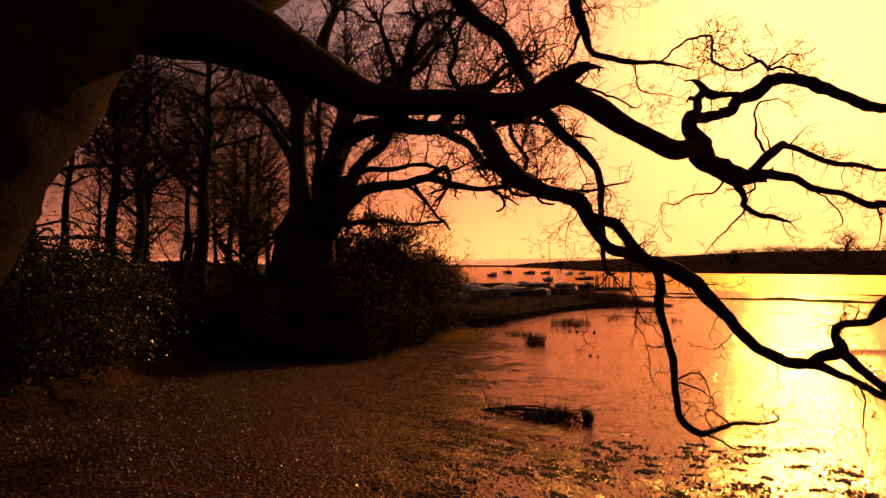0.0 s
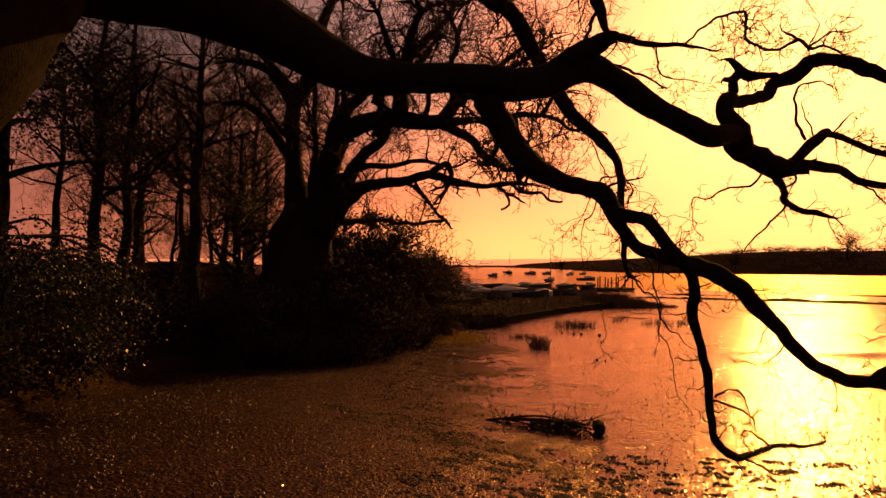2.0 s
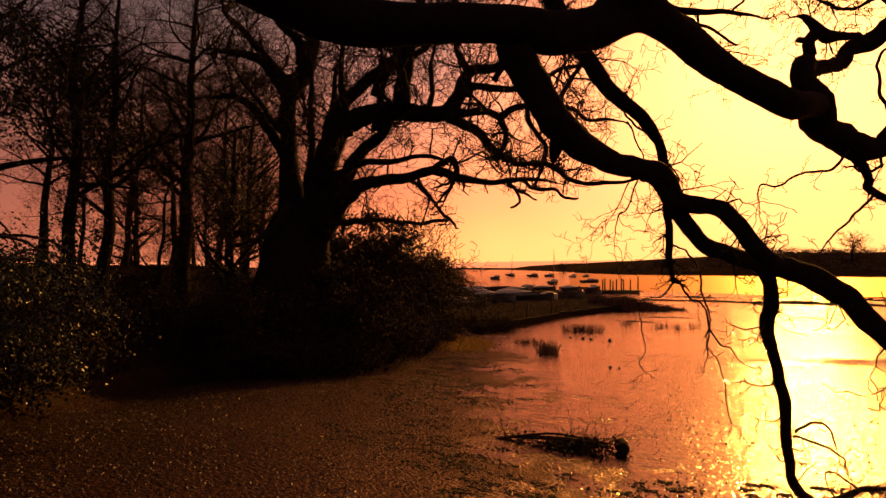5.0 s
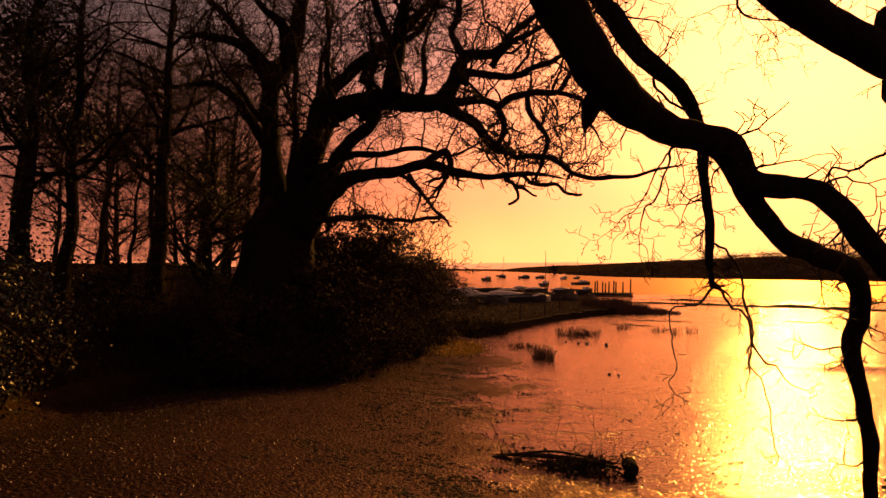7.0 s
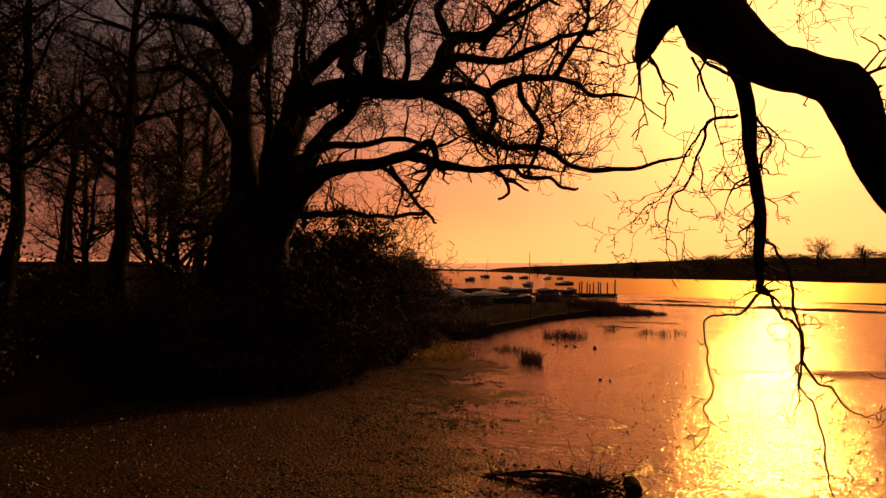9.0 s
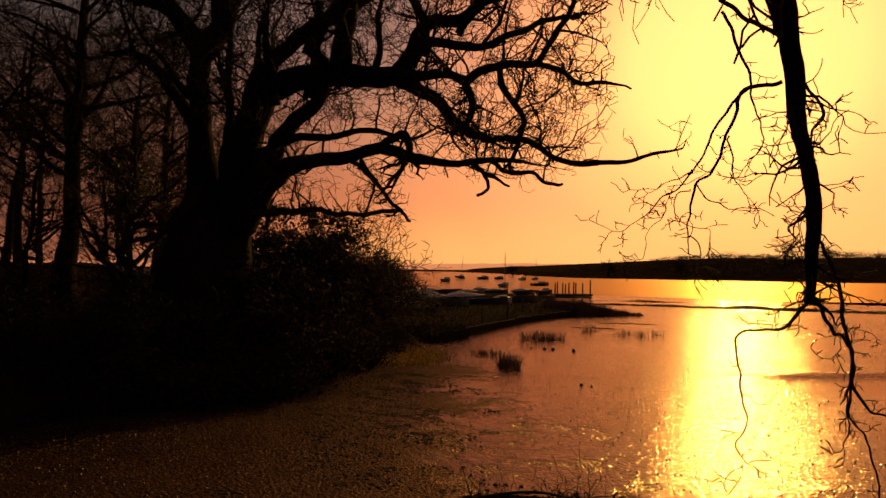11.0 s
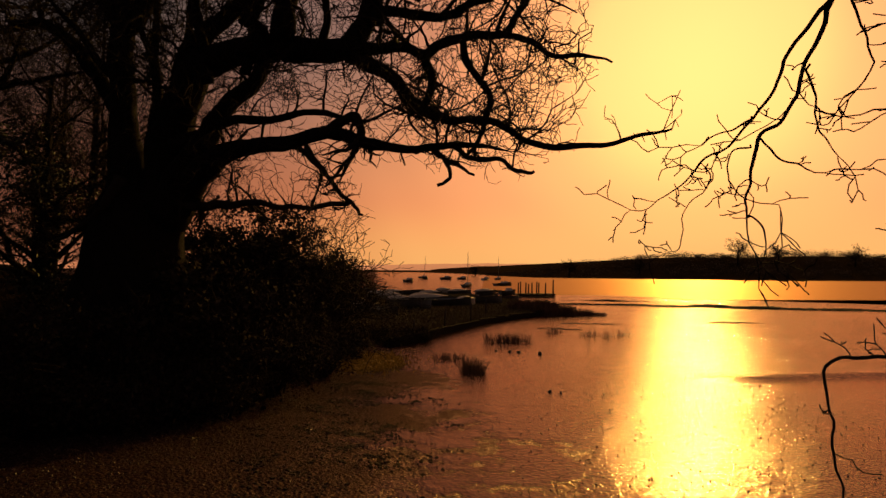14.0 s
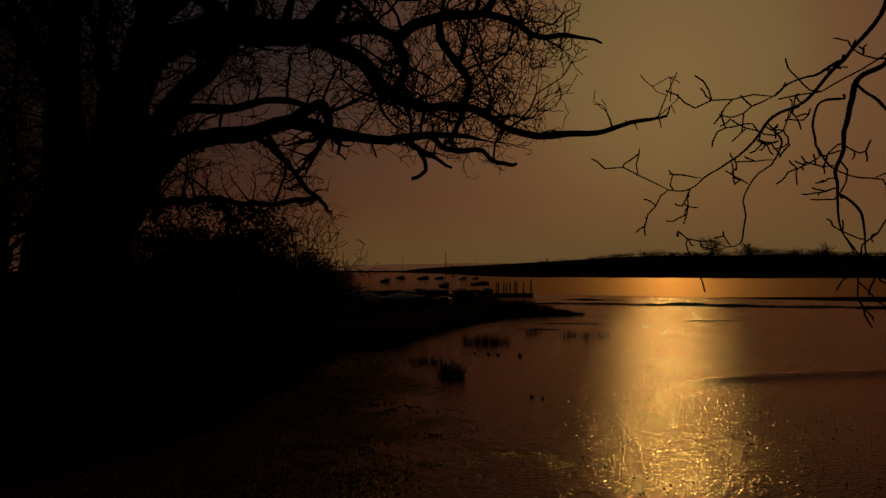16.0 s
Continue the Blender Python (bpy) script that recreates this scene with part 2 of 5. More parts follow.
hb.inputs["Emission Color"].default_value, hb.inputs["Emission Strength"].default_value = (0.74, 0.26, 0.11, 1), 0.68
MUD, WATER = ground_material(), water_material()


# ---- mesh helpers ----
def mesh_of(name, verts, faces, mat, smooth=True):
    me = bpy.data.meshes.new(name)
    me.from_pydata([(v[0] * S, v[1] * S, v[2] * S) for v in verts], [], faces)
    me.materials.append(mat)
    if smooth:
        me.polygons.foreach_set("use_smooth", [True] * len(me.polygons))
    me.update()
    return me


def part(name, data, parent, label="", kind=""):
    ob = new(name, data)
    ob.parent = parent
    return tagged(ob, label, kind=kind)


def thing(name, label, category, at=(0, 0, 0), group="", kind=""):
    ob = new(name)
    ob.empty_display_size = 0.2
    ob.location = Vector(at) * S
    return tagged(ob, label, category, group, kind)


class Tubes:
    """Gathers tapered tubes into one mesh."""

    def __init__(self):
        self.v, self.f = [], []

    def add(self, line, sides=4, knobbly=0.0, cap=True):
        n, base = len(line), len(self.v)
        pts = [Vector(p[:3]) for p in line]
        d0 = (pts[1] - pts[0]).normalized()
        a = d0.cross(Vector((0.31, 0.17, 0.93)))
        if a.length < 0.05:
            a = d0.cross(Vector((1, 0, 0)))
        a.normalize()
        for i in range(n):
            d = pts[min(i + 1, n - 1)] - pts[max(i - 1, 0)]
            if d.length < 1e-6:
                d = d0.copy()
            d.normalize()
            a = a - d * a.dot(d)
            if a.length < 1e-4:
                a = d.orthogonal()
            a.normalize()
            b = d.cross(a)
            r = line[i][3]
            for k in range(sides):
                w = 2 * math.pi * k / sides
                q = a * math.cos(w) + b * math.sin(w)
                rr = r
                if knobbly:
                    rr = r * (1 + knobbly * noise.noise((pts[i] + q * r) * 5.0) + 0.5 * knobbly * noise.noise((pts[i] + q * r) * 17.0))
                self.v.append(pts[i] + q * rr)
        for i in range(n - 1):
            for k in range(sides):
                k2 = (k + 1) % sides
                self.f.append((base + i * sides + k, base + i * sides + k2, base + (i + 1) * sides + k2, base + (i + 1) * sides + k))
        if cap and sides > 3:
            self.f.append(tuple(base + k for k in reversed(range(sides))))
            self.f.append(tuple(base + (n - 1) * sides + k for k in range(sides)))

    def mesh(self, name, mat):
        return mesh_of(name, self.v, self.f, mat)


def smooth_line(rows, steps):
    """Catmull-Rom through the rows, radius included."""
    p = np.array(rows, float)
    p = np.vstack([2 * p[0] - p[1], p, 2 * p[-1] - p[-2]])
    out = []
    for i in range(1, len(p) - 2):
        for s in range(steps):
            u = s / steps
            a, b, c, d = p[i - 1], p[i], p[i + 1], p[i + 2]
            q = 0.5 * (2 * b + (c - a) * u + (2 * a - 5 * b + 4 * c - d) * u * u + (3 * b - a - 3 * c + d) * u ** 3)
            q[3] = b[3] + (c[3] - b[3]) * u
            out.append(q)
    out.append(p[-2])
    for q in out:
        q[3] = max(q[3], 0.0015)
    return out


THIN = [0.0016]  # thinnest twig of the tree in hand
BENDS = [3]  # bends in its last twigs


def sprout(tubes, rng, p, d, length, r, level, wig=0.38, rise=0.05, spread=0.9, kids=1.0, keep=None):
    """A crooked branch with side shoots; level counts down to bare twigs."""
    segs = 6 if level >= 2 else (4 if level == 1 else BENDS[0])
    line, q, d = [(p.x, p.y, p.z, r)], p.copy(), d.normalized()
    step = length / segs
    for i in range(segs):
        d = d + Vector((rng.gauss(0, wig), rng.gauss(0, wig), rng.gauss(0, wig) + rise))
        d.normalize()
        q = q + d * step
        if keep and not keep(q):
            break
        rr = r * (1 - 0.78 * (i + 1) / segs)
        line.append((q.x, q.y, q.z, max(rr, THIN[0])))
        if level > 0 and (i > 0 or level > 1):
            for _ in range(1 + (rng.random() < 0.35 * kids)):
                if rng.random() > 0.82 * kids:
                    continue
                side = d.cross(Vector((rng.gauss(0, 1), rng.gauss(0, 1), rng.gauss(0, 1))))
                if side.length < 1e-3:
                    continue
                side.normalize()
                nd = d * rng.uniform(0.3, 0.9) + side * spread
                sprout(tubes, rng, q, nd, length * rng.uniform(0.30, 0.60), max(rr * 0.62, THIN[0]), level - 1, wig, rise, spread, kids, keep)
    if len(line) > 1:
        tubes.add(line, 5 if r > 0.02 else (4 if r > 0.008 else 3), cap=False)


def along(line, rng, start=0.1, end=1.0):
    """A random place on a line: point, direction, radius."""
    i = int(rng.uniform(start, end) * (len(line) - 1.001))
    a, b = Vector(line[i][:3]), Vector(line[i + 1][:3])
    u = rng.random()
    return a.lerp(b, u), (b - a).normalized(), line[i][3] * (1 - u) + line[i + 1][3] * u


def shoots(tubes, rng, line, count, lo, hi, level, start=0.1, rise=0.1, up=0.25, wig=0.38, kids=1.0, thick=0.5, end=1.0, keep=None):
    """Side shoots scattered along a limb."""
    for _ in range(count):
        p, d, r = along(line, rng, start, end)
        side = d.cross(Vector((rng.gauss(0, 1), rng.gauss(0, 1), rng.gauss(0, 1))))
        if side.length < 1e-3:
            continue
        side.normalize()
        nd = d * rng.uniform(0.1, 0.7) + side + Vector((0, 0, up))
        size = rng.uniform(lo, hi)
        sprout(tubes, rng, p, nd, size, min(r * thick, 0.012 * size + 2 * THIN[0]), level, wig, rise, kids=kids, keep=keep)


def leaves(rng, count, place, size, flat=0.0):
    """Small folded leaves: place(u) gives a centre for each, size its length."""
    v, f = [], []
    for _ in range(count):
        c = place(rng)
        s = size * rng.uniform(0.6, 1.3)
        d = Vector((rng.gauss(0, 1), rng.gauss(0, 1), rng.gauss(0, 1) - flat))
        d.normalize()
        w = d.orthogonal()
        w.rotate(Matrix.Rotation(rng.uniform(0, 6.28), 3, d))
        n = d.cross(w)
        k = len(v)
        v += [c - d * s * 0.5, c + w * s * 0.28 + n * s * 0.1, c + d * s * 0.5, c - w * s * 0.28 + n * s * 0.1]
        f += [(k, k + 1, k + 2), (k, k + 2, k + 3)]
    return v, f


def in_ball(centre, radii):
    c = Vector(centre)

    def place(rng):
        d = Vector((rng.gauss(0, 1), rng.gauss(0, 1), rng.gauss(0, 1)))
        d.normalize()
        s = rng.random() ** 0.45
        return c + Vector((d.x * radii[0] * s, d.y * radii[1] * s, d.z * radii[2] * s))
    return place


def in_clumps(rng, centre, radii, clumps, spread):
    """Places gathered in uneven clumps inside an ellipsoid."""
    outer = in_ball(centre, radii)
    cores = [(outer(rng), rng.uniform(0.6, 1.5) * spread) for _ in range(clumps)]

    def place(r):
        c, s = cores[int(r.random() * len(cores))]
        return c + Vector((r.gauss(0, s), r.gauss(0, s), r.gauss(0, s * 0.7)))
    return place


# ---- ground: flat, bank and far shore in one sheet ----
SHORE_Y = (-40, -6, 1.0, 2.8, 4.5, 5.7, 7.4, 8.4, 9.3, 10.5, 11.6, 13.5, 15.5, 17.6, 20.0, 23.0, 25.5, 27.7, 29.0, 31.0, 36.0, 46.0, 60.0, 400.0)
SHORE_X = (-4.5, -3.6, -3.6, -3.6, -3.8, -4.1, -4.2, -4.0, -3.4, -3.1, -2.8, -2.4, -1.2, 0.0, 1.2, 2.8, 4.6, 6.6, 6.4, 6.2, 6.0, 3.5, -14.0, -300.0)


def bisect(row, value, lo, hi):
    """The first place in a rising row whose entry is above the value."""
    while lo < hi and row[lo] <= value:
        lo += 1
    return lo


def shore_x(y):
    k = bisect(SHORE_Y, y, 1, len(SHORE_Y) - 1)
    a, b = SHORE_Y[k - 1], SHORE_Y[k]
    return SHORE_X[k - 1] + (SHORE_X[k] - SHORE_X[k - 1]) * min(max((y - a) / (b - a), 0.0), 1.0)


def step01(a, b, x):
    u = min(max((x - a) / (b - a), 0.0), 1.0)
    return u * u * (3 - 2 * u)


def ground_z(x, y):
    d = shore_x(y) - x
    # the beach climbs towards the trees and the near end
    beach = 0.50 * step01(1.5, -3.0, x) * step01(14, 3.5, y) + 0.30 * step01(6, 2, y) * step01(3, -1, x)
    tall = 1.98 - 1.76 * step01(12.0, 18.5, y) - beach
    z = beach + (tall * (0.30 * step01(-0.2, 0.9, d) + 0.70 * step01(0.5, 4.5, d)) if y < 19 else tall * step01(-0.1, 0.5, d))
    z += (0.05 - 0.03 * step01(-1, 2, x)) * noise.noise((x * 0.5, y * 0.5, 0)) + (0.016 - 0.012 * step01(-1, 1, x)) * noise.noise((x * 2.3, y * 2.3, 3)) * (abs(y) < 40)
    # low ridge in the near mud
    z += 0.10 * math.exp(-((y - 12.1 - 0.12 * (x - 5)) / 0.25) ** 2) * step01(4.5, 6.5, x)
    # creek beyond the bar, then the opposite shore
    z -= 0.5 * step01(46, 56, y + 0.8 * max(0, x - 14)) * step01(2, 10, x - 0.12 * (y - 45))
    far = np.interp(x, (-4000, 0, 12, 33, 86, 400, 4000), (400, 400, 330, 157, 124, 110, 110))
    z += 0.5 * step01(far, far + 14, y) + (1.4 + 4.8 * step01(25, 80, x) + 0.8 * noise.noise((x * 0.04, 2, 0))) * step01(far + 4, far + 40, y) * step01(20, 48, x)
    z += 0.4 * step01(14, 60, -x - 0.3 * y) * step01(-10, 10, y)
    return z


def spaced(lo, dense_lo, dense_hi, hi, step, grow):
    mid = list(np.arange(dense_lo, dense_hi + step / 2, step))
    a, s = dense_lo, step
    left = []
    while a > lo:
        s *= grow
        a -= s
        left.append(a)
    b, s = dense_hi, step
    right = []
    while b < hi:
        s *= grow
        b += s
        right.append(b)
    return left[::-1] + mid + right


xs, ys = spaced(-2500, -8, 10, 2500, 0.16, 1.09), spaced(-60, -2, 20, 3500, 0.16, 1.05)
gv = [(x, y, ground_z(x, y)) for y in ys for x in xs]
gf = [(j * len(xs) + i, j * len(xs) + i + 1, (j + 1) * len(xs) + i + 1, (j + 1) * len(xs) + i) for j in range(len(ys) - 1) for i in range(len(xs) - 1)]


def turf_at(x, y):
    far = float(np.interp(x, (-4000, 0, 12, 33, 86, 400, 4000), (400, 400, 330, 157, 124, 110, 110)))
    return float(max(step01(-0.1, 0.4, shore_x(y) - x), step01(far, far + 6, y)))


ground_mesh = mesh_of("ground", gv, gf, MUD)
ground_mesh.attributes.new("turf", "FLOAT", "POINT").data.foreach_set("value", [turf_at(q[0], q[1]) for q in gv])
tagged(new("ground", ground_mesh), "brown tidal mud flat with shingle and a low bank", "mud flat", kind="structure")

water = mesh_of("water", [(-60, 44, -0.12), (2500, 20, -0.12), (2500, 3400, -0.12), (-60, 3400, -0.12)], [(0, 1, 2, 3)], WATER, False)
tagged(new("water", water), "calm creek water shining under the low sun", "water", kind="structure")


# ---- low mud bars standing out of the shallows ----
def mud_bar(seed, ax, ay, bx, by, width, lift):
    """A ragged, flat-topped ridge of mud from one place to another, broken by low water."""
    n = int(math.hypot(bx - ax, by - ay) / 0.16)
    along_x, along_y = (bx - ax) / n, (by - ay) / n
    long = math.hypot(along_x, along_y)
    v, f = [], []
    for i in range(n + 1):
        u = i / n
        cx, cy = ax + along_x * i, ay + along_y * i + 0.35 * noise.noise((u * 9, seed, 0))
        taper = math.sin(math.pi * min(max(u, 0.0), 1.0)) ** 0.4
        h = lift * taper * (0.45 + 1.1 * noise.noise((u * n * 0.07, seed, 3)) + 0.35 * noise.noise((u * n * 0.5, seed, 6)))
        w = width * taper * (0.7 + 0.6 * noise.noise((u * n * 0.09, seed, 9)))
        for k, (a, b) in enumerate(((-1.0, -0.06), (-0.55, 0.7), (0.0, 1.0), (0.5, 0.8), (1.0, -0.06))):
            top = h * b if b > 0 else -0.06
            v.append((cx - along_y / long * w * a, cy + along_x / long * w * a, ground_z(cx, cy) + max(top, -0.06) + 0.01 * noise.noise((cx * 6, k, seed))))
    f = [(i * 5 + k, (i + 1) * 5 + k, (i + 1) * 5 + k + 1, i * 5 + k + 1) for i in range(n) for k in range(4)]
    return tagged(new("mud_bar", mesh_of("mud_bar", v, f, EDGE)), "dark ragged mud bar standing out of the shallow water", "mud bar", "mud bars")


for seed, ax, ay, bx, by, width, lift in [(1, 6.2, 36.0, 26.0, 29.5, 0.7, 0.16), (2, 12.5, 33.4, 30.0, 27.2, 0.9, 0.2), (3, 9.0, 39.5, 15.0, 38.0, 0.5, 0.08), (4, 5.2, 23.0, 7.4, 22.6, 0.25, 0.06), (5, 4.0, 21.2, 5.6, 20.9, 0.2, 0.05), (6, 11.0, 23.6, 13.2, 23.3, 0.18, 0.05)]:
    mud_bar(seed, ax, ay, bx, by, width, lift)


# ---- foreground oak, whose boughs hang over the shore ----
rng = random.Random(5)
front = thing("oak_tree", "bare old oak with long crooked boughs over the shore", "tree", (-2.4, 0.5, 0.1))
front_twigs = Tubes()


def crooked(line, amount, freq):
    """Kinks along a line, so that it bends like grown wood."""
    for q in line[1:-1]:
        k = noise.noise_vector(Vector(q[:3]) * freq) * amount + noise.noise_vector(Vector(q[:3]) * freq * 2.7) * amount * 0.5
        q[0], q[1], q[2] = q[0] + k.x, q[1] + k.y, q[2] + k.z
    return line


def bough(tree, shift, name, rows, sides, steps, knobbly, kink, label=""):
    line = crooked(smooth_line(rows, steps), kink, 5.0 if kink < 0.02 else 2.0)
    tubes = Tubes()
    tubes.add([(q[0] + shift[0], q[1] + shift[1], q[2] + shift[2], q[3]) for q in line], sides, knobbly)
    part(name, tubes.mesh(name, BARK), tree, label)
    return line


FRONT_SHIFT = (2.4, -0.5, -0.1)
front_lines = []


def front_trunk(rows):
    rows = [(rows[0][0] - 0.05, rows[0][1], -0.15, 0.50)] + rows
    front_lines.append(bough(front, FRONT_SHIFT, "trunk", rows, 20, 7, 0.12, 0.0, "thick rough trunk bending into the main bough"))


def front_limb(rows):
    front_lines.append(bough(front, FRONT_SHIFT, "limb", rows, 12, 9, 0.24, 0.014))


def front_twig(rows):
    line = crooked(smooth_line(rows, 7), 0.015, 9.0)
    for q in line:
        q[3] *= 0.46
    front_lines.append(line)
    front_twigs.add([tuple(q) for q in line], 6, 0.1)


front_trunk([(-2.35, 0.58, 0.18, 0.554), (-2.17, 0.58, 1.02, 0.422), (-2.00, 0.60, 1.64, 0.356), (-1.87, 0.63, 2.00, 0.328), (-1.72, 0.66, 2.31, 0.320), (-1.57, 0.73, 2.65, 0.321), (-1.45, 0.86, 2.95, 0.312), (-1.32, 1.00, 3.11, 0.275), (-1.17, 1.18, 3.11, 0.215), (-0.88, 1.33, 3.04, 0.160), (-0.60, 1.52, 2.92, 0.122), (-0.38, 1.66, 2.83, 0.096), (-0.18, 1.66, 2.79, 0.075), (0.05, 1.65, 2.78, 0.064), (0.21, 1.68, 2.78, 0.068), (0.37, 1.74, 2.77, 0.076), (0.51, 1.79, 2.80, 0.076), (0.61, 1.83, 2.85, 0.072), (0.71, 1.87, 2.88, 0.070), (0.81, 1.94, 2.86, 0.065), (0.94, 2.05, 2.82, 0.065), (1.06, 2.12, 2.76, 0.062), (1.17, 2.17, 2.71, 0.058), (1.28, 2.19, 2.66, 0.059), (1.39, 2.23, 2.62, 0.056), (1.51, 2.35, 2.65, 0.054), (1.63, 2.50, 2.69, 0.058)])
front_limb([(-1.31, 0.98, 3.12, 0.182), (-1.09, 1.18, 3.16, 0.105), (-0.89, 1.33, 3.18, 0.063), (-0.76, 1.68, 3.45, 0.052), (-0.53, 2.38, 4.01, 0.060), (-0.13, 2.83, 4.09, 0.060), (0.04, 2.88, 3.89, 0.060), (0.20, 2.88, 3.72, 0.058), (0.35, 2.88, 3.61, 0.054), (0.52, 2.93, 3.34, 0.050), (0.67, 2.93, 3.07, 0.045), (0.82, 2.88, 2.86, 0.040), (0.97, 2.95, 2.74, 0.034), (1.06, 3.08, 2.66, 0.028), (1.09, 3.10, 2.56, 0.026), (1.10, 3.11, 2.49, 0.026), (1.10, 3.09, 2.41, 0.025), (1.10, 3.05, 2.31, 0.024), (1.10, 3.03, 2.24, 0.023), (1.11, 3.04, 2.13, 0.020), (1.11, 3.05, 2.01, 0.018), (1.13, 3.08, 1.93, 0.016), (1.17, 3.15, 1.86, 0.012)])
front_limb([(0.23, 1.70, 2.72, 0.062), (0.28, 1.74, 2.62, 0.060), (0.34, 1.75, 2.52, 0.055), (0.40, 1.77, 2.44, 0.054), (0.50, 1.88, 2.38, 0.052), (0.62, 1.96, 2.34, 0.045), (0.74, 1.98, 2.32, 0.045), (0.83, 2.03, 2.275, 0.050), (0.87, 2.03, 2.20, 0.048), (0.945, 1.96, 2.175, 0.031), (0.99, 1.90, 2.14, 0.030), (1.02, 1.85, 2.08, 0.031), (1.08, 1.85, 2.01, 0.035), (1.14, 1.86, 1.96, 0.041), (1.21, 1.88, 1.94, 0.042), (1.32, 1.88, 1.89, 0.040), (1.41, 1.88, 1.83, 0.038), (1.47, 1.88, 1.76, 0.037), (1.54, 1.88, 1.68, 0.034), (1.64, 1.90, 1.56, 0.033), (1.75, 1.94, 1.48, 0.032), (1.88, 1.97, 1.42, 0.030), (2.06, 2.05, 1.39, 0.026), (2.23, 2.08, 1.33, 0.019), (2.35, 2.08, 1.27, 0.021), (2.46, 2.08, 1.21, 0.021), (2.66, 2.08, 1.11, 0.016)])
front_limb([(0.84, 2.03, 2.265, 0.044), (0.87, 2.05, 2.185, 0.038), (0.915, 2.06, 2.115, 0.034), (0.985, 2.07, 2.035, 0.032), (1.06, 2.11, 2.00, 0.033), (1.16, 2.17, 1.98, 0.034), (1.26, 2.24, 1.95, 0.035), (1.30, 2.27, 1.87, 0.033), (1.33, 2.33, 1.77, 0.030), (1.34, 2.37, 1.65, 0.025), (1.39, 2.40, 1.47, 0.024), (1.45, 2.46, 1.25, 0.023), (1.47, 2.48, 1.07, 0.024), (1.50, 2.50, 0.94, 0.025), (1.63, 2.58, 0.85, 0.022), (1.75, 2.63, 0.85, 0.016), (1.87, 2.66, 0.88, 0.013), (2.00, 2.68, 0.89, 0.010), (2.10, 2.68, 0.90, 0.009), (2.17, 2.68, 0.93, 0.005)])
front_limb([(2.03, 2.00, 1.40, 0.026), (2.10, 2.00, 1.44, 0.026), (2.19, 2.00, 1.47, 0.037), (2.16, 2.00, 1.54, 0.022), (2.18, 2.00, 1.60, 0.019), (2.28, 2.00, 1.62, 0.019), (2.35, 2.00, 1.64, 0.023), (2.41, 2.00, 1.71, 0.042), (2.53, 2.00, 1.81, 0.047)])
front_limb([(2.18, 2.00, 1.47, 0.030), (2.30, 2.00, 1.37, 0.023), (2.41, 2.00, 1.27, 0.023), (2.55, 2.00, 1.18, 0.016)])
front_limb([(1.63, 2.50, 2.70, 0.068), (1.57, 2.50, 2.81, 0.048), (1.60, 2.55, 2.90, 0.049), (1.70, 2.70, 2.93, 0.041), (1.85, 2.85, 2.98, 0.039), (2.01, 3.00, 3.05, 0.045), (2.08, 3.05, 3.14, 0.046), (2.24, 3.10, 3.21, 0.052), (2.32, 3.10, 3.29, 0.044), (2.46, 3.15, 3.32, 0.045), (2.59, 3.15, 3.29, 0.045), (2.81, 3.17, 3.21, 0.046), (3.15, 3.3, 3.12, 0.040), (3.5, 3.5, 3.18, 0.030), (3.95, 3.7, 3.12, 0.010)])
front_limb([(1.65, 2.60, 2.95, 0.032), (1.66, 2.62, 3.04, 0.029), (1.70, 2.64, 3.09, 0.037), (1.66, 2.65, 3.15, 0.018), (1.62, 2.66, 3.17, 0.007)])
front_limb([(1.70, 2.64, 3.09, 0.033), (1.77, 2.68, 3.08, 0.034), (1.83, 2.70, 3.08, 0.023), (1.96, 2.75, 3.09, 0.015)])
front_twig([(1.63, 2.60, 3.03, 0.032), (1.60, 2.60, 3.03, 0.032), (1.59, 2.60, 3.03, 0.018)])
front_twig([(1.71, 3.70, 3.66, 0.020), (1.80, 3.35, 3.70, 0.021), (1.87, 3.00, 3.60, 0.021), (1.88, 3.00, 3.50, 0.021), (1.90, 3.00, 3.41, 0.021), (2.05, 3.00, 3.34, 0.021), (2.21, 3.00, 3.40, 0.026), (2.28, 3.00, 3.34, 0.026), (2.36, 3.00, 3.35, 0.017), (2.47, 3.00, 3.30, 0.013)])
front_twig([(2.21, 3.00, 3.40, 0.021), (2.14, 3.00, 3.45, 0.017), (2.10, 3.00, 3.48, 0.009)])
front_twig([(2.28, 3.00, 3.36, 0.017), (2.38, 3.00, 3.43, 0.013), (2.50, 3.00, 3.44, 0.009)])
front_twig([(2.19, 2.90, 2.73, 0.024), (2.14, 2.90, 2.86, 0.020), (2.13, 2.90, 3.00, 0.018), (2.17, 2.90, 3.08, 0.016), (2.28, 2.90, 3.10, 0.010), (2.37, 2.90, 3.05, 0.008)])
front_twig([(2.07, 2.85, 2.61, 0.016), (2.10, 2.85, 2.48, 0.016), (2.05, 2.85, 2.42, 0.015), (1.97, 2.85, 2.46, 0.012)])
front_limb([(1.61, 2.48, 2.70, 0.072), (1.68, 2.60, 2.63, 0.070), (1.81, 2.70, 2.58, 0.068), (1.95, 2.75, 2.53, 0.069), (2.14, 2.80, 2.54, 0.044)])
front_limb([(2.08, 2.80, 2.58, 0.031), (2.19, 2.80, 2.70, 0.036), (2.40, 3.00, 2.79, 0.024), (2.57, 3.00, 2.70, 0.019), (2.82, 3.05, 2.65, 0.020), (3.10, 3.10, 2.62, 0.015), (3.37, 3.10, 2.66, 0.011)])
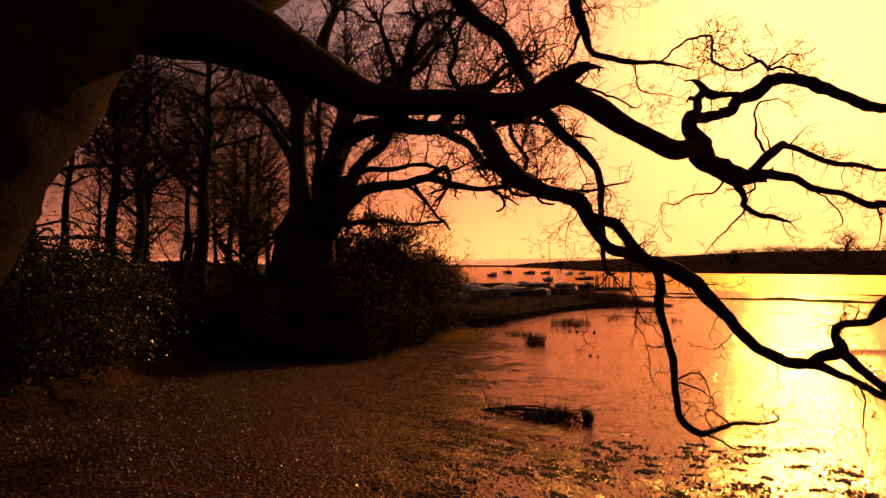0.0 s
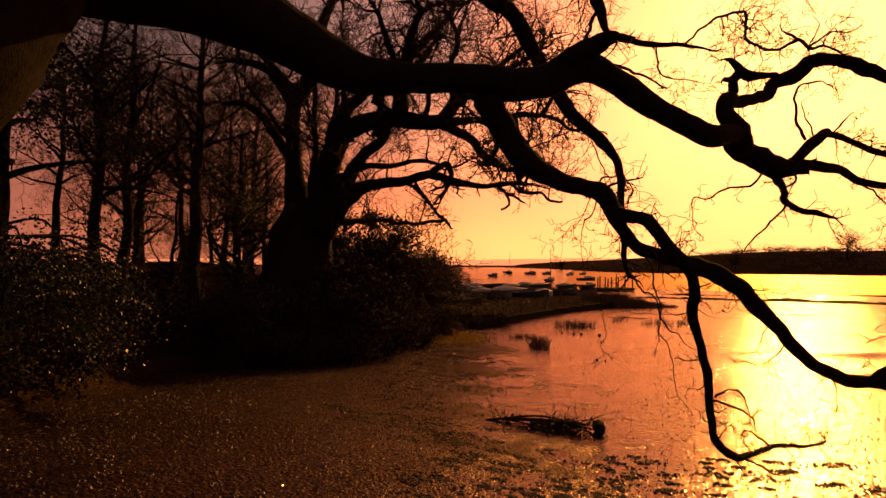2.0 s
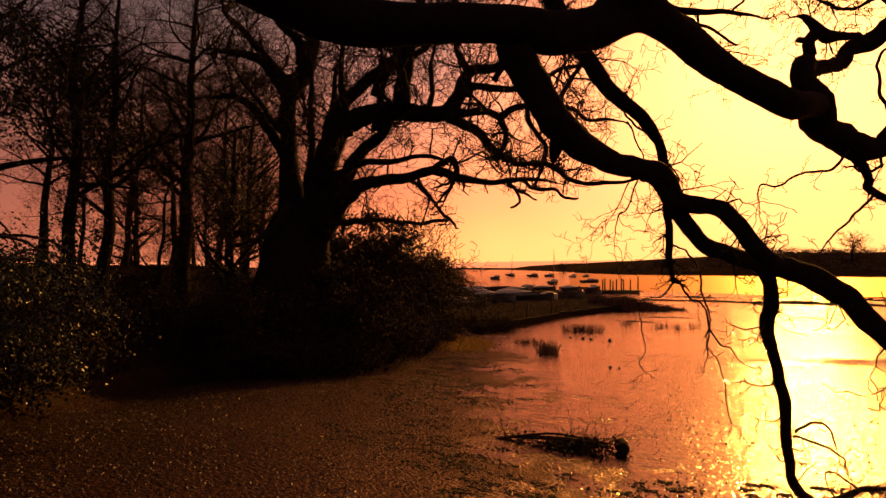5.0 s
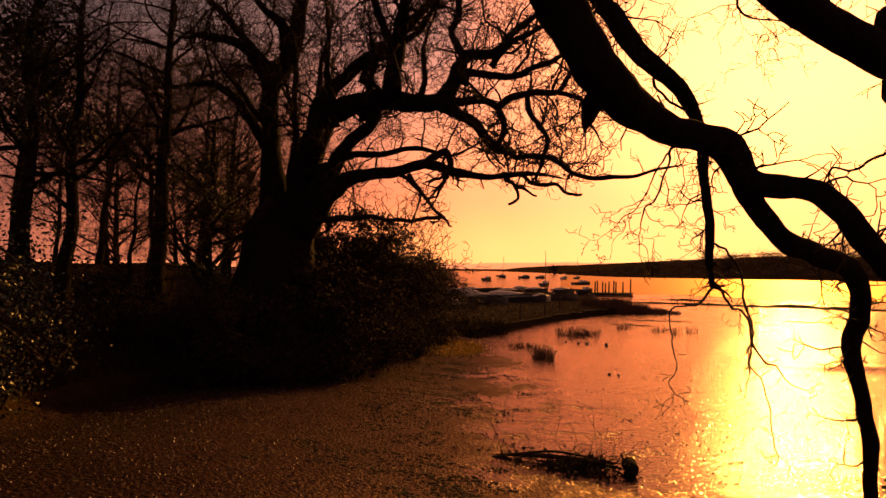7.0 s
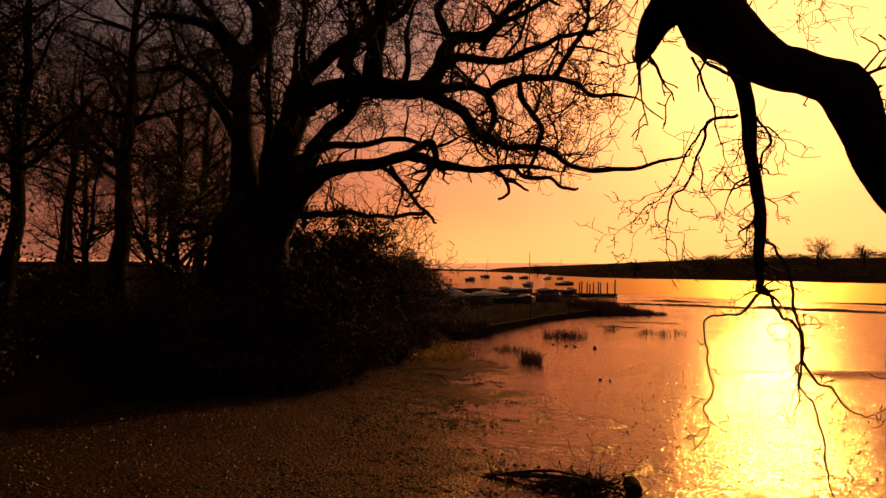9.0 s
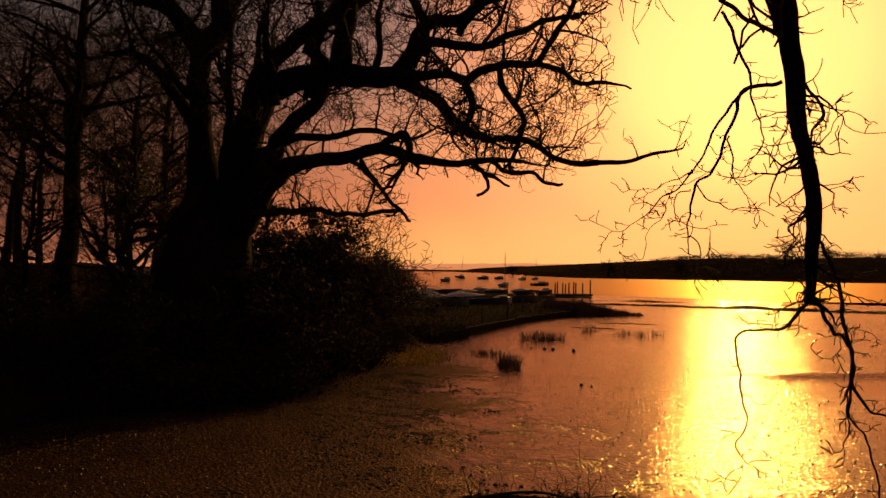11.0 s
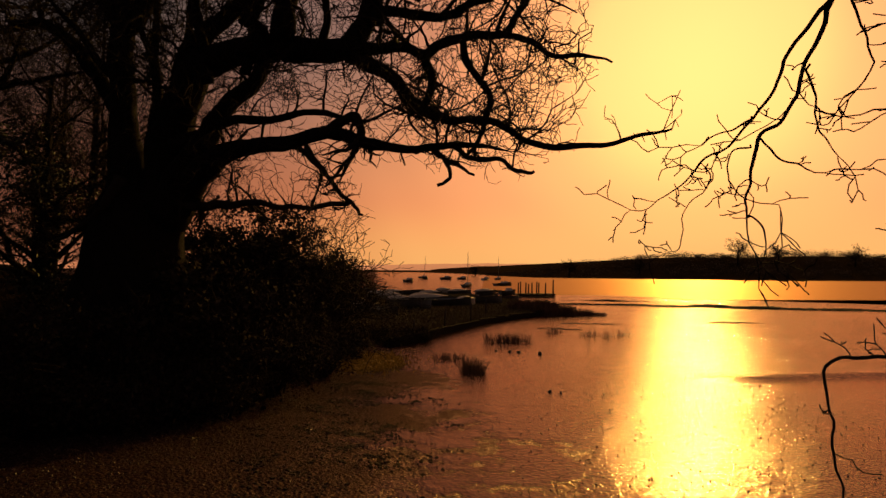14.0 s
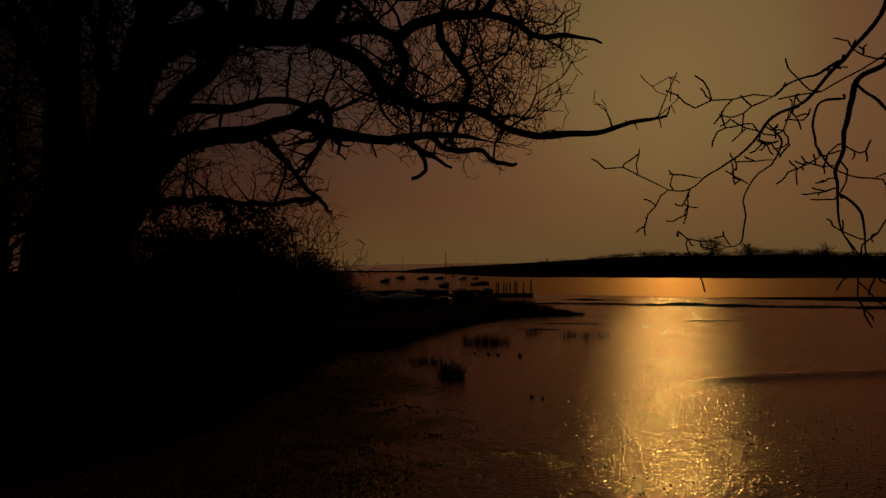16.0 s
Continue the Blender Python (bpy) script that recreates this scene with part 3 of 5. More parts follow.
front_limb([(2.12, 2.80, 2.56, 0.035), (2.37, 2.90, 2.54, 0.028), (2.56, 3.00, 2.48, 0.024), (2.84, 3.10, 2.44, 0.020), (2.99, 3.10, 2.37, 0.025), (3.12, 3.14, 2.37, 0.026), (3.39, 3.14, 2.30, 0.016)])
front_limb([(1.95, 2.80, 2.52, 0.031), (2.02, 2.80, 2.39, 0.022), (2.02, 2.80, 2.34, 0.022), (2.09, 2.75, 2.27, 0.017), (2.18, 2.75, 2.26, 0.018), (2.27, 2.75, 2.23, 0.009)])
front_limb([(0.54, 1.80, 2.85, 0.052), (0.66, 1.77, 2.92, 0.046), (0.75, 1.75, 2.95, 0.040), (0.82, 1.73, 2.965, 0.024)])
front_limb([(0.43, 1.82, 2.43, 0.042), (0.405, 1.88, 2.41, 0.034), (0.395, 1.94, 2.385, 0.024), (0.39, 1.98, 2.36, 0.014), (0.388, 2.0, 2.345, 0.004)])
front_limb([(-0.13, 2.84, 4.10, 0.062), (0.22, 3.05, 4.42, 0.075), (0.60, 3.30, 4.57, 0.073), (0.94, 3.60, 4.38, 0.065), (1.00, 3.70, 4.18, 0.054), (1.06, 3.70, 4.00, 0.043), (1.12, 3.70, 3.78, 0.027), (1.26, 3.70, 3.72, 0.027), (1.50, 3.70, 3.66, 0.021), (1.71, 3.70, 3.66, 0.016), (1.92, 3.70, 3.60, 0.008)])
front_twig([(1.06, 3.70, 4.00, 0.038), (0.99, 3.70, 3.86, 0.032), (0.96, 3.70, 3.76, 0.026), (0.83, 3.70, 3.54, 0.016)])
front_twig([(1.50, 3.70, 3.66, 0.016), (1.51, 3.70, 3.47, 0.016), (1.61, 3.70, 3.40, 0.011), (1.89, 3.70, 3.35, 0.006)])
front_twig([(0.79, 2.00, 2.96, 0.021), (1.00, 2.10, 2.91, 0.014), (1.16, 2.20, 2.87, 0.011)])
front_twig([(1.98, 2.70, 2.32, 0.017), (1.88, 2.70, 2.19, 0.013), (1.78, 2.70, 2.08, 0.010), (1.73, 2.70, 2.02, 0.006)])
front_twig([(1.84, 2.65, 2.50, 0.017), (1.77, 2.65, 2.42, 0.015), (1.63, 2.65, 2.40, 0.012), (1.52, 2.65, 2.34, 0.010), (1.44, 2.65, 2.34, 0.008), (1.43, 2.65, 2.19, 0.005)])
front_twig([(2.19, 2.80, 2.72, 0.013), (2.14, 2.80, 2.86, 0.009), (2.12, 2.80, 2.94, 0.005)])
front_twig([(2.40, 3.00, 2.79, 0.014), (2.47, 3.00, 2.86, 0.012), (2.53, 3.00, 2.92, 0.005)])
front_twig([(2.27, 2.00, 1.30, 0.015), (2.30, 2.00, 1.21, 0.010), (2.29, 2.00, 1.07, 0.006)])
front_twig([(1.68, 2.57, 0.84, 0.017), (1.77, 2.58, 0.80, 0.013), (1.83, 2.58, 0.76, 0.011), (1.90, 2.58, 0.75, 0.006)])
front_twig([(1.46, 2.40, 1.22, 0.015), (1.54, 2.42, 1.26, 0.012), (1.62, 2.44, 1.23, 0.012), (1.66, 2.46, 1.13, 0.006)])
front_twig([(1.45, 2.40, 1.20, 0.015), (1.55, 2.40, 1.18, 0.012), (1.66, 2.40, 1.11, 0.008)])
front_twig([(1.83, 2.60, 0.90, 0.013), (1.74, 2.60, 0.98, 0.008), (1.69, 2.60, 0.99, 0.008), (1.69, 2.60, 0.92, 0.005)])
front_twig([(2.56, 3.00, 2.48, 0.014), (2.67, 3.00, 2.37, 0.012), (2.75, 3.00, 2.25, 0.010), (2.69, 3.00, 2.18, 0.005)])
front_twig([(3.01, 3.10, 2.37, 0.015), (3.06, 3.10, 2.32, 0.015), (3.07, 3.10, 2.18, 0.010), (3.01, 3.10, 2.05, 0.006)])
front_twig([(1.17, 3.15, 1.88, 0.015), (1.13, 3.18, 1.81, 0.013), (1.09, 3.20, 1.76, 0.010), (1.01, 3.28, 1.75, 0.009), (1.00, 3.28, 1.66, 0.006), (1.01, 3.28, 1.54, 0.007), (1.03, 3.28, 1.45, 0.005), (0.99, 3.28, 1.37, 0.005), (1.03, 3.28, 1.31, 0.004)])
front_twig([(1.17, 3.15, 1.88, 0.015), (1.24, 3.18, 1.80, 0.013), (1.27, 3.20, 1.76, 0.013), (1.34, 3.25, 1.74, 0.012), (1.39, 3.30, 1.66, 0.012), (1.42, 3.34, 1.57, 0.013), (1.48, 3.34, 1.48, 0.010), (1.54, 3.34, 1.46, 0.009), (1.58, 3.34, 1.39, 0.006), (1.67, 3.34, 1.34, 0.004)])
front_twig([(1.15, 3.12, 2.07, 0.012), (1.28, 3.25, 2.02, 0.013), (1.35, 3.30, 1.92, 0.014), (1.37, 3.30, 1.79, 0.014), (1.42, 3.33, 1.66, 0.011), (1.42, 3.34, 1.57, 0.011)])
front_twig([(1.42, 3.34, 1.57, 0.010), (1.41, 3.34, 1.47, 0.009), (1.46, 3.34, 1.38, 0.007), (1.50, 3.34, 1.26, 0.007), (1.51, 3.34, 1.12, 0.006), (1.54, 3.34, 1.01, 0.005)])
front_twig([(1.42, 3.34, 1.61, 0.008), (1.40, 3.34, 1.52, 0.007), (1.41, 3.34, 1.42, 0.006), (1.39, 3.34, 1.35, 0.003)])
front_twig([(1.07, 3.10, 2.64, 0.015), (1.03, 3.10, 2.71, 0.015), (0.94, 3.15, 2.79, 0.015), (0.91, 3.20, 2.87, 0.016), (0.91, 3.20, 2.95, 0.016)])
front_twig([(0.92, 3.20, 2.81, 0.011), (0.96, 3.20, 2.70, 0.010), (1.01, 3.20, 2.60, 0.009), (1.03, 3.20, 2.49, 0.006), (1.05, 3.20, 2.37, 0.004)])
front_twig([(1.10, 3.10, 2.56, 0.010), (1.14, 3.10, 2.52, 0.010), (1.18, 3.10, 2.44, 0.010), (1.14, 3.10, 2.39, 0.008), (1.15, 3.10, 2.31, 0.004)])
front_twig([(1.07, 3.12, 2.55, 0.015), (1.00, 3.20, 2.55, 0.015), (1.00, 3.28, 2.48, 0.013), (0.97, 3.30, 2.38, 0.011), (0.93, 3.33, 2.30, 0.010), (0.88, 3.34, 2.25, 0.010), (0.87, 3.35, 2.15, 0.007), (0.87, 3.35, 2.07, 0.005), (0.87, 3.35, 2.01, 0.003)])
front_twig([(1.00, 3.20, 2.55, 0.013), (0.96, 3.30, 2.47, 0.011), (0.91, 3.30, 2.37, 0.008), (0.88, 3.35, 2.31, 0.007), (0.84, 3.40, 2.25, 0.006), (0.80, 3.42, 2.22, 0.006), (0.74, 3.45, 2.15, 0.004), (0.69, 3.48, 2.11, 0.003), (0.64, 3.49, 2.10, 0.003)])
front_twig([(0.88, 3.35, 2.31, 0.006), (0.84, 3.35, 2.28, 0.005), (0.81, 3.36, 2.27, 0.004), (0.76, 3.36, 2.24, 0.003)])
front_twig([(0.87, 3.34, 2.24, 0.005), (0.83, 3.34, 2.22, 0.004), (0.81, 3.34, 2.16, 0.004), (0.83, 3.34, 2.14, 0.004), (0.87, 3.34, 2.11, 0.003), (0.94, 3.34, 2.09, 0.003)])
front_twig([(0.81, 3.42, 2.21, 0.004), (0.81, 3.42, 2.17, 0.004), (0.75, 3.42, 2.10, 0.003), (0.73, 3.42, 2.01, 0.003), (0.71, 3.42, 1.99, 0.002)])
front_twig([(0.89, 3.34, 2.26, 0.005), (0.90, 3.30, 2.21, 0.005), (0.95, 3.28, 2.19, 0.004), (0.98, 3.25, 2.16, 0.003)])
front_twig([(0.87, 3.35, 2.07, 0.005), (0.90, 3.35, 2.04, 0.005), (0.91, 3.35, 1.99, 0.003), (0.92, 3.35, 1.97, 0.002)])
front_twig([(0.99, 3.30, 2.42, 0.007), (1.00, 3.30, 2.35, 0.006), (1.00, 3.30, 2.30, 0.005), (1.02, 3.30, 2.25, 0.004), (1.05, 3.30, 2.21, 0.003)])
for line in front_lines:
    span = sum((Vector(line[i + 1][:3]) - Vector(line[i][:3])).length for i in range(len(line) - 1))
    thick = line[len(line) // 2][3]
    if thick > 0.10:
        continue
    fine = thick < 0.016
    shoots(front_twigs, rng, line, int(span * (13 if fine else (16 if thick < 0.03 else 9))), 0.02, 0.09 if fine else 0.15, 1, 0.15, 0.02, 0.0, 0.28, 0.8)
    if thick < 0.045:
        shoots(front_twigs, rng, line, int(span * ((6 if thick > 0.0095 else 2) if fine else (11 if thick < 0.03 else 7))), 0.06, 0.22, 2, 0.2, -0.02, -0.1, 0.3, 0.7, 0.35)
    if 0.025 < thick < 0.07 and max(q[2] for q in line) > 3.6:
        shoots(front_twigs, rng, line, int(span * 7), 0.25, 0.6, 2, 0.25, 0.0, 0.0, 0.4, 1.0, 0.5, 0.45)
    elif max(q[2] for q in line) > 3.3 and fine:
        shoots(front_twigs, rng, line, int(span * 12), 0.15, 0.45, 2, 0.1, 0.0, 0.0, 0.4, 1.0)
    tip, back = Vector(line[-1][:3]), Vector(line[-2][:3])
    for _ in range(2):
        sprout(front_twigs, rng, tip, (tip - back).normalized() + Vector((rng.gauss(0, 0.3), rng.gauss(0, 0.3), rng.gauss(0, 0.3))), rng.uniform(0.06, 0.14), line[-1][3] * 0.8, 1, 0.3, 0.0)
for q in range(len(front_twigs.v)):
    front_twigs.v[q] = front_twigs.v[q] + Vector(FRONT_SHIFT)
part("twig_spray", front_twigs.mesh("twig_spray", TWIG), front, "thin bare twigs", "stuff")

# ---- great oak further along the shore ----
OAK_AT = (-3.45, 9.4, 0.4)
OAK_SHIFT = (3.45, -9.4, -0.4)
oak = thing("oak_tree", "great bare oak with spreading twisted limbs", "tree", OAK_AT)
oak_lines, oak_twigs = [], Tubes()
THIN[0] = 0.0032


def oak_trunk(rows):
    oak_lines.append(bough(oak, OAK_SHIFT, "trunk", [(rows[0][0], 9.42, 0.1, 1.0)] + rows, 20, 5, 0.14, 0.03, "massive dark trunk"))


def oak_limb(rows):
    oak_lines.append(bough(oak, OAK_SHIFT, "limb", rows, 10, 5, 0.18, 0.04))


def oak_twig(rows):
    line = crooked(smooth_line(rows, 5), 0.04, 4.0)
    oak_lines.append(line)
    oak_twigs.add([tuple(q) for q in line], 6, 0.1)


oak_trunk([(-3.46, 9.39, 0.26, 0.964), (-3.44, 9.36, 0.96, 0.793), (-3.42, 9.30, 1.74, 0.663), (-3.41, 9.18, 2.52, 0.487), (-3.38, 9.06, 3.03, 0.234), (-3.41, 8.94, 3.62, 0.154), (-3.43, 8.85, 4.35, 0.140), (-3.39, 8.79, 4.88, 0.131), (-3.53, 8.79, 5.14, 0.089), (-3.80, 8.79, 5.43, 0.068), (-4.11, 8.79, 5.81, 0.052), (-4.53, 8.79, 6.26, 0.036)])
oak_limb([(-3.38, 8.79, 4.80, 0.170), (-3.17, 8.88, 5.15, 0.146), (-3.04, 8.85, 5.48, 0.138), (-2.92, 8.85, 6.01, 0.106), (-2.69, 8.79, 6.58, 0.072)])
oak_limb([(-3.29, 9.27, 1.59, 0.434), (-3.06, 9.09, 2.51, 0.323), (-2.89, 8.91, 3.24, 0.228), (-2.66, 8.67, 3.78, 0.201), (-2.36, 8.43, 4.17, 0.169), (-1.87, 8.19, 4.25, 0.150), (-1.26, 7.89, 4.18, 0.128), (-0.78, 7.65, 4.10, 0.111), (-0.52, 7.53, 4.04, 0.091), (-0.31, 7.44, 4.02, 0.058), (-0.10, 7.38, 4.04, 0.046), (0.07, 7.32, 3.95, 0.046), (0.16, 7.29, 3.83, 0.041), (0.20, 7.20, 3.63, 0.040), (0.13, 7.20, 3.44, 0.029)])
oak_limb([(-0.59, 7.56, 4.01, 0.089), (-0.22, 7.47, 3.80, 0.068), (-0.04, 7.41, 3.57, 0.060), (0.13, 7.32, 3.43, 0.059), (0.25, 7.20, 3.37, 0.040), (0.35, 7.00, 3.24, 0.033), (0.55, 6.90, 3.24, 0.033), (0.75, 6.80, 3.17, 0.032), (0.88, 6.60, 3.02, 0.026), (1.03, 6.50, 2.94, 0.025), (1.28, 6.40, 2.90, 0.025), (1.54, 6.30, 2.90, 0.020), (1.74, 6.20, 2.95, 0.015), (1.97, 6.20, 3.00, 0.008)])
oak_limb([(-0.59, 7.56, 4.06, 0.107), (-0.42, 7.47, 4.28, 0.094), (-0.37, 7.44, 4.47, 0.083), (-0.23, 7.41, 4.61, 0.076), (0.07, 7.35, 4.62, 0.057), (0.29, 7.29, 4.82, 0.044), (0.57, 7.20, 5.00, 0.032)])
oak_limb([(-0.39, 7.44, 4.35, 0.056), (-0.17, 7.41, 4.38, 0.050), (0.30, 7.29, 4.29, 0.043), (0.51, 7.10, 4.33, 0.036), (0.83, 7.00, 4.41, 0.030), (1.11, 6.90, 4.45, 0.018)])
oak_limb([(0.10, 7.32, 3.89, 0.048), (0.35, 7.20, 4.00, 0.047), (0.56, 7.00, 4.01, 0.040), (0.83, 6.80, 3.94, 0.033), (0.94, 6.70, 4.11, 0.028), (1.05, 6.60, 4.32, 0.028), (1.10, 6.50, 4.48, 0.017)])
oak_limb([(0.80, 6.80, 3.94, 0.028), (1.02, 6.70, 3.85, 0.027), (1.13, 6.60, 3.69, 0.021), (1.40, 6.50, 3.63, 0.016), (1.59, 6.40, 3.57, 0.008)])
oak_limb([(0.46, 7.00, 3.98, 0.034), (0.50, 6.95, 3.77, 0.034), (0.58, 6.90, 3.59, 0.030), (0.68, 6.85, 3.39, 0.027), (0.61, 6.85, 3.18, 0.027), (0.57, 6.90, 3.00, 0.022)])
oak_limb([(-2.59, 8.61, 3.91, 0.155), (-2.51, 8.55, 4.39, 0.117), (-2.01, 8.43, 4.80, 0.092), (-1.42, 8.31, 5.18, 0.084), (-0.95, 8.19, 5.57, 0.060), (-0.54, 8.13, 5.95, 0.038)])
oak_limb([(-1.35, 7.92, 4.19, 0.137), (-1.31, 7.89, 4.48, 0.110), (-1.21, 7.86, 4.98, 0.106), (-1.15, 7.83, 5.42, 0.079), (-0.95, 7.77, 5.84, 0.052)])
oak_limb([(-2.92, 8.97, 2.58, 0.275), (-2.44, 8.67, 3.00, 0.170), (-2.12, 8.43, 3.18, 0.126), (-1.79, 8.25, 3.25, 0.090), (-1.27, 8.01, 3.25, 0.075), (-0.86, 7.83, 3.32, 0.066), (-0.59, 7.71, 3.27, 0.065), (-0.28, 7.59, 3.15, 0.052), (0.14, 7.41, 3.08, 0.040), (0.42, 7.29, 3.08, 0.030), (0.69, 7.15, 3.07, 0.020), (0.87, 7.05, 3.00, 0.007)])
oak_limb([(-2.83, 8.91, 2.72, 0.222), (-2.44, 8.61, 3.26, 0.136), (-2.06, 8.43, 3.72, 0.096), (-1.66, 8.19, 3.96, 0.085), (-1.54, 8.07, 4.19, 0.078)])
oak_limb([(-2.73, 8.73, 3.36, 0.141), (-2.38, 8.55, 3.45, 0.075), (-1.89, 8.31, 3.58, 0.051), (-1.44, 8.13, 3.51, 0.041), (-1.00, 7.95, 3.55, 0.033), (-0.47, 7.77, 3.43, 0.019), (-0.10, 7.65, 3.56, 0.010)])
oak_limb([(-1.21, 7.65, 4.23, 0.070), (-1.24, 7.65, 4.57, 0.063), (-1.35, 7.65, 5.03, 0.056), (-1.47, 7.65, 5.41, 0.049), (-1.61, 7.65, 5.80, 0.034)])
oak_limb([(-0.31, 7.35, 4.23, 0.052), (-0.30, 7.35, 4.55, 0.052), (-0.46, 7.35, 4.88, 0.046), (-0.35, 7.35, 5.16, 0.039), (-0.46, 7.35, 5.52, 0.031)])
oak_limb([(-1.77, 8.07, 4.50, 0.066), (-1.61, 8.07, 4.80, 0.058), (-1.29, 8.01, 4.98, 0.050), (-0.93, 7.95, 5.14, 0.042), (-0.78, 7.95, 5.44, 0.033)])
oak_limb([(0.05, 7.10, 4.35, 0.043), (0.25, 7.00, 4.58, 0.035), (0.51, 7.00, 4.70, 0.029), (0.80, 6.90, 4.85, 0.021)])
oak_limb([(-3.40, 8.85, 4.78, 0.114), (-3.77, 8.85, 5.28, 0.088), (-4.15, 8.85, 5.51, 0.070), (-4.62, 8.85, 5.60, 0.041)])
oak_limb([(-3.18, 8.85, 5.31, 0.096), (-3.24, 8.85, 5.76, 0.078), (-3.49, 8.79, 5.92, 0.059), (-3.77, 8.79, 6.28, 0.040)])
oak_limb([(-3.52, 8.97, 3.83, 0.095), (-3.91, 8.97, 4.47, 0.078), (-4.34, 8.97, 4.84, 0.060), (-4.76, 8.97, 4.85, 0.031)])
# upright stems between the old stem and the great limb
for k, (x, y, z, tx, tz, girth) in enumerate([(-3.05, 8.9, 2.75, -2.95, 5.6, 0.085), (-2.85, 8.8, 3.0, -2.45, 5.5, 0.075), (-2.2, 8.3, 3.95, -2.3, 5.6, 0.065), (-1.75, 8.1, 4.0, -1.6, 5.3, 0.06), (-0.95, 7.8, 4.05, -0.75, 5.3, 0.05), (-2.75, 8.7, 3.3, -2.2, 4.8, 0.055), (-3.35, 8.9, 3.9, -4.3, 5.2, 0.06)]):
    sway = random.Random(300 + k)
    oak_limb([(x + (tx - x) * u + sway.gauss(0, 0.05) * (u > 0), y - 0.25 * u, z + (tz - z) * u, girth * (1 - 0.72 * u)) for u in (0, 0.2, 0.4, 0.6, 0.8, 1.0)])
oak_twig([(-0.89, 7.83, 3.32, 0.058), (-0.72, 7.77, 3.42, 0.051), (-0.53, 7.71, 3.43, 0.050), (-0.49, 7.68, 3.26, 0.043)])
oak_twig([(0.21, 7.38, 3.08, 0.030), (0.36, 7.35, 2.94, 0.023), (0.38, 7.35, 2.80, 0.020), (0.26, 7.35, 2.73, 0.017)])
oak_twig([(0.35, 7.35, 2.97, 0.023), (0.60, 7.29, 2.82, 0.011)])
oak_twig([(0.42, 7.29, 3.08, 0.029), (0.58, 7.20, 2.95, 0.025), (0.82, 7.10, 2.95, 0.022), (0.94, 7.00, 2.81, 0.019), (1.10, 7.00, 2.81, 0.014)])
oak_twig([(-1.21, 8.01, 3.22, 0.033), (-1.00, 7.95, 3.08, 0.026), (-0.92, 7.95, 2.95, 0.020), (-0.97, 7.95, 2.70, 0.013)])
oak_twig([(-1.07, 7.95, 3.21, 0.033), (-0.80, 7.89, 2.85, 0.026), (-0.61, 7.86, 2.62, 0.026), (-0.47, 7.83, 2.49, 0.012)])
oak_twig([(-0.61, 7.86, 2.62, 0.026), (-1.17, 8.19, 2.59, 0.027), (-1.78, 8.49, 2.67, 0.036), (-2.43, 8.73, 2.65, 0.061)])
oak_twig([(-3.33, 8.79, 2.99, 0.097), (-3.57, 8.79, 2.63, 0.048), (-3.92, 8.97, 2.42, 0.034), (-4.18, 8.97, 2.27, 0.017)])
rng = random.Random(11)


def above_low_limb(q):
    return q.z > (2.45 if q.x < -0.5 else 2.92) and q.x < (2.0 if q.z < 3.3 else 1.5)


for line in oak_lines:
    span = sum((Vector(line[i + 1][:3]) - Vector(line[i][:3])).length for i in range(len(line) - 1))
    thick = line[len(line) // 2][3]
    first = 0.55 if thick > 0.2 else 0.2
    low_limb = max(q[2] for q in line) < 3.75
    if not low_limb:
        shoots(oak_twigs, rng, line, int(span * 0.75) + 1, 0.9, 1.9, 3, first, 0.06, 0.35, 0.5, 0.9, keep=above_low_limb)
    shoots(oak_twigs, rng, line, int(span * (2.6 if low_limb else 4.2)) + 1, 0.35, 0.95, 2, first, 0.06, 0.55 if low_limb else 0.25, 0.4, keep=above_low_limb)
    shoots(oak_twigs, rng, line, int(span * 6), 0.12, 0.4, 1, first, 0.03, 0.05, 0.4, keep=above_low_limb)
    if line[-1][3] < 0.12:
        tip, back = Vector(line[-1][:3]), Vector(line[-2][:3])
        for _ in range(4):
            sprout(oak_twigs, rng, tip, (tip - back).normalized() + Vector((rng.gauss(0, 0.35), rng.gauss(0, 0.35), rng.gauss(0, 0.35))), rng.uniform(0.3, 0.8), line[-1][3] * 0.8, 2, 0.36, 0.06, keep=above_low_limb)
for q in range(len(oak_twigs.v)):
    oak_twigs.v[q] = oak_twigs.v[q] + Vector(OAK_SHIFT)
part("twig_spray", oak_twigs.mesh("twig_spray", TWIG), oak, "dense net of bare twigs", "stuff")


# ---- trees on the bank ----
THIN[0], BENDS[0] = 0.0024, 2


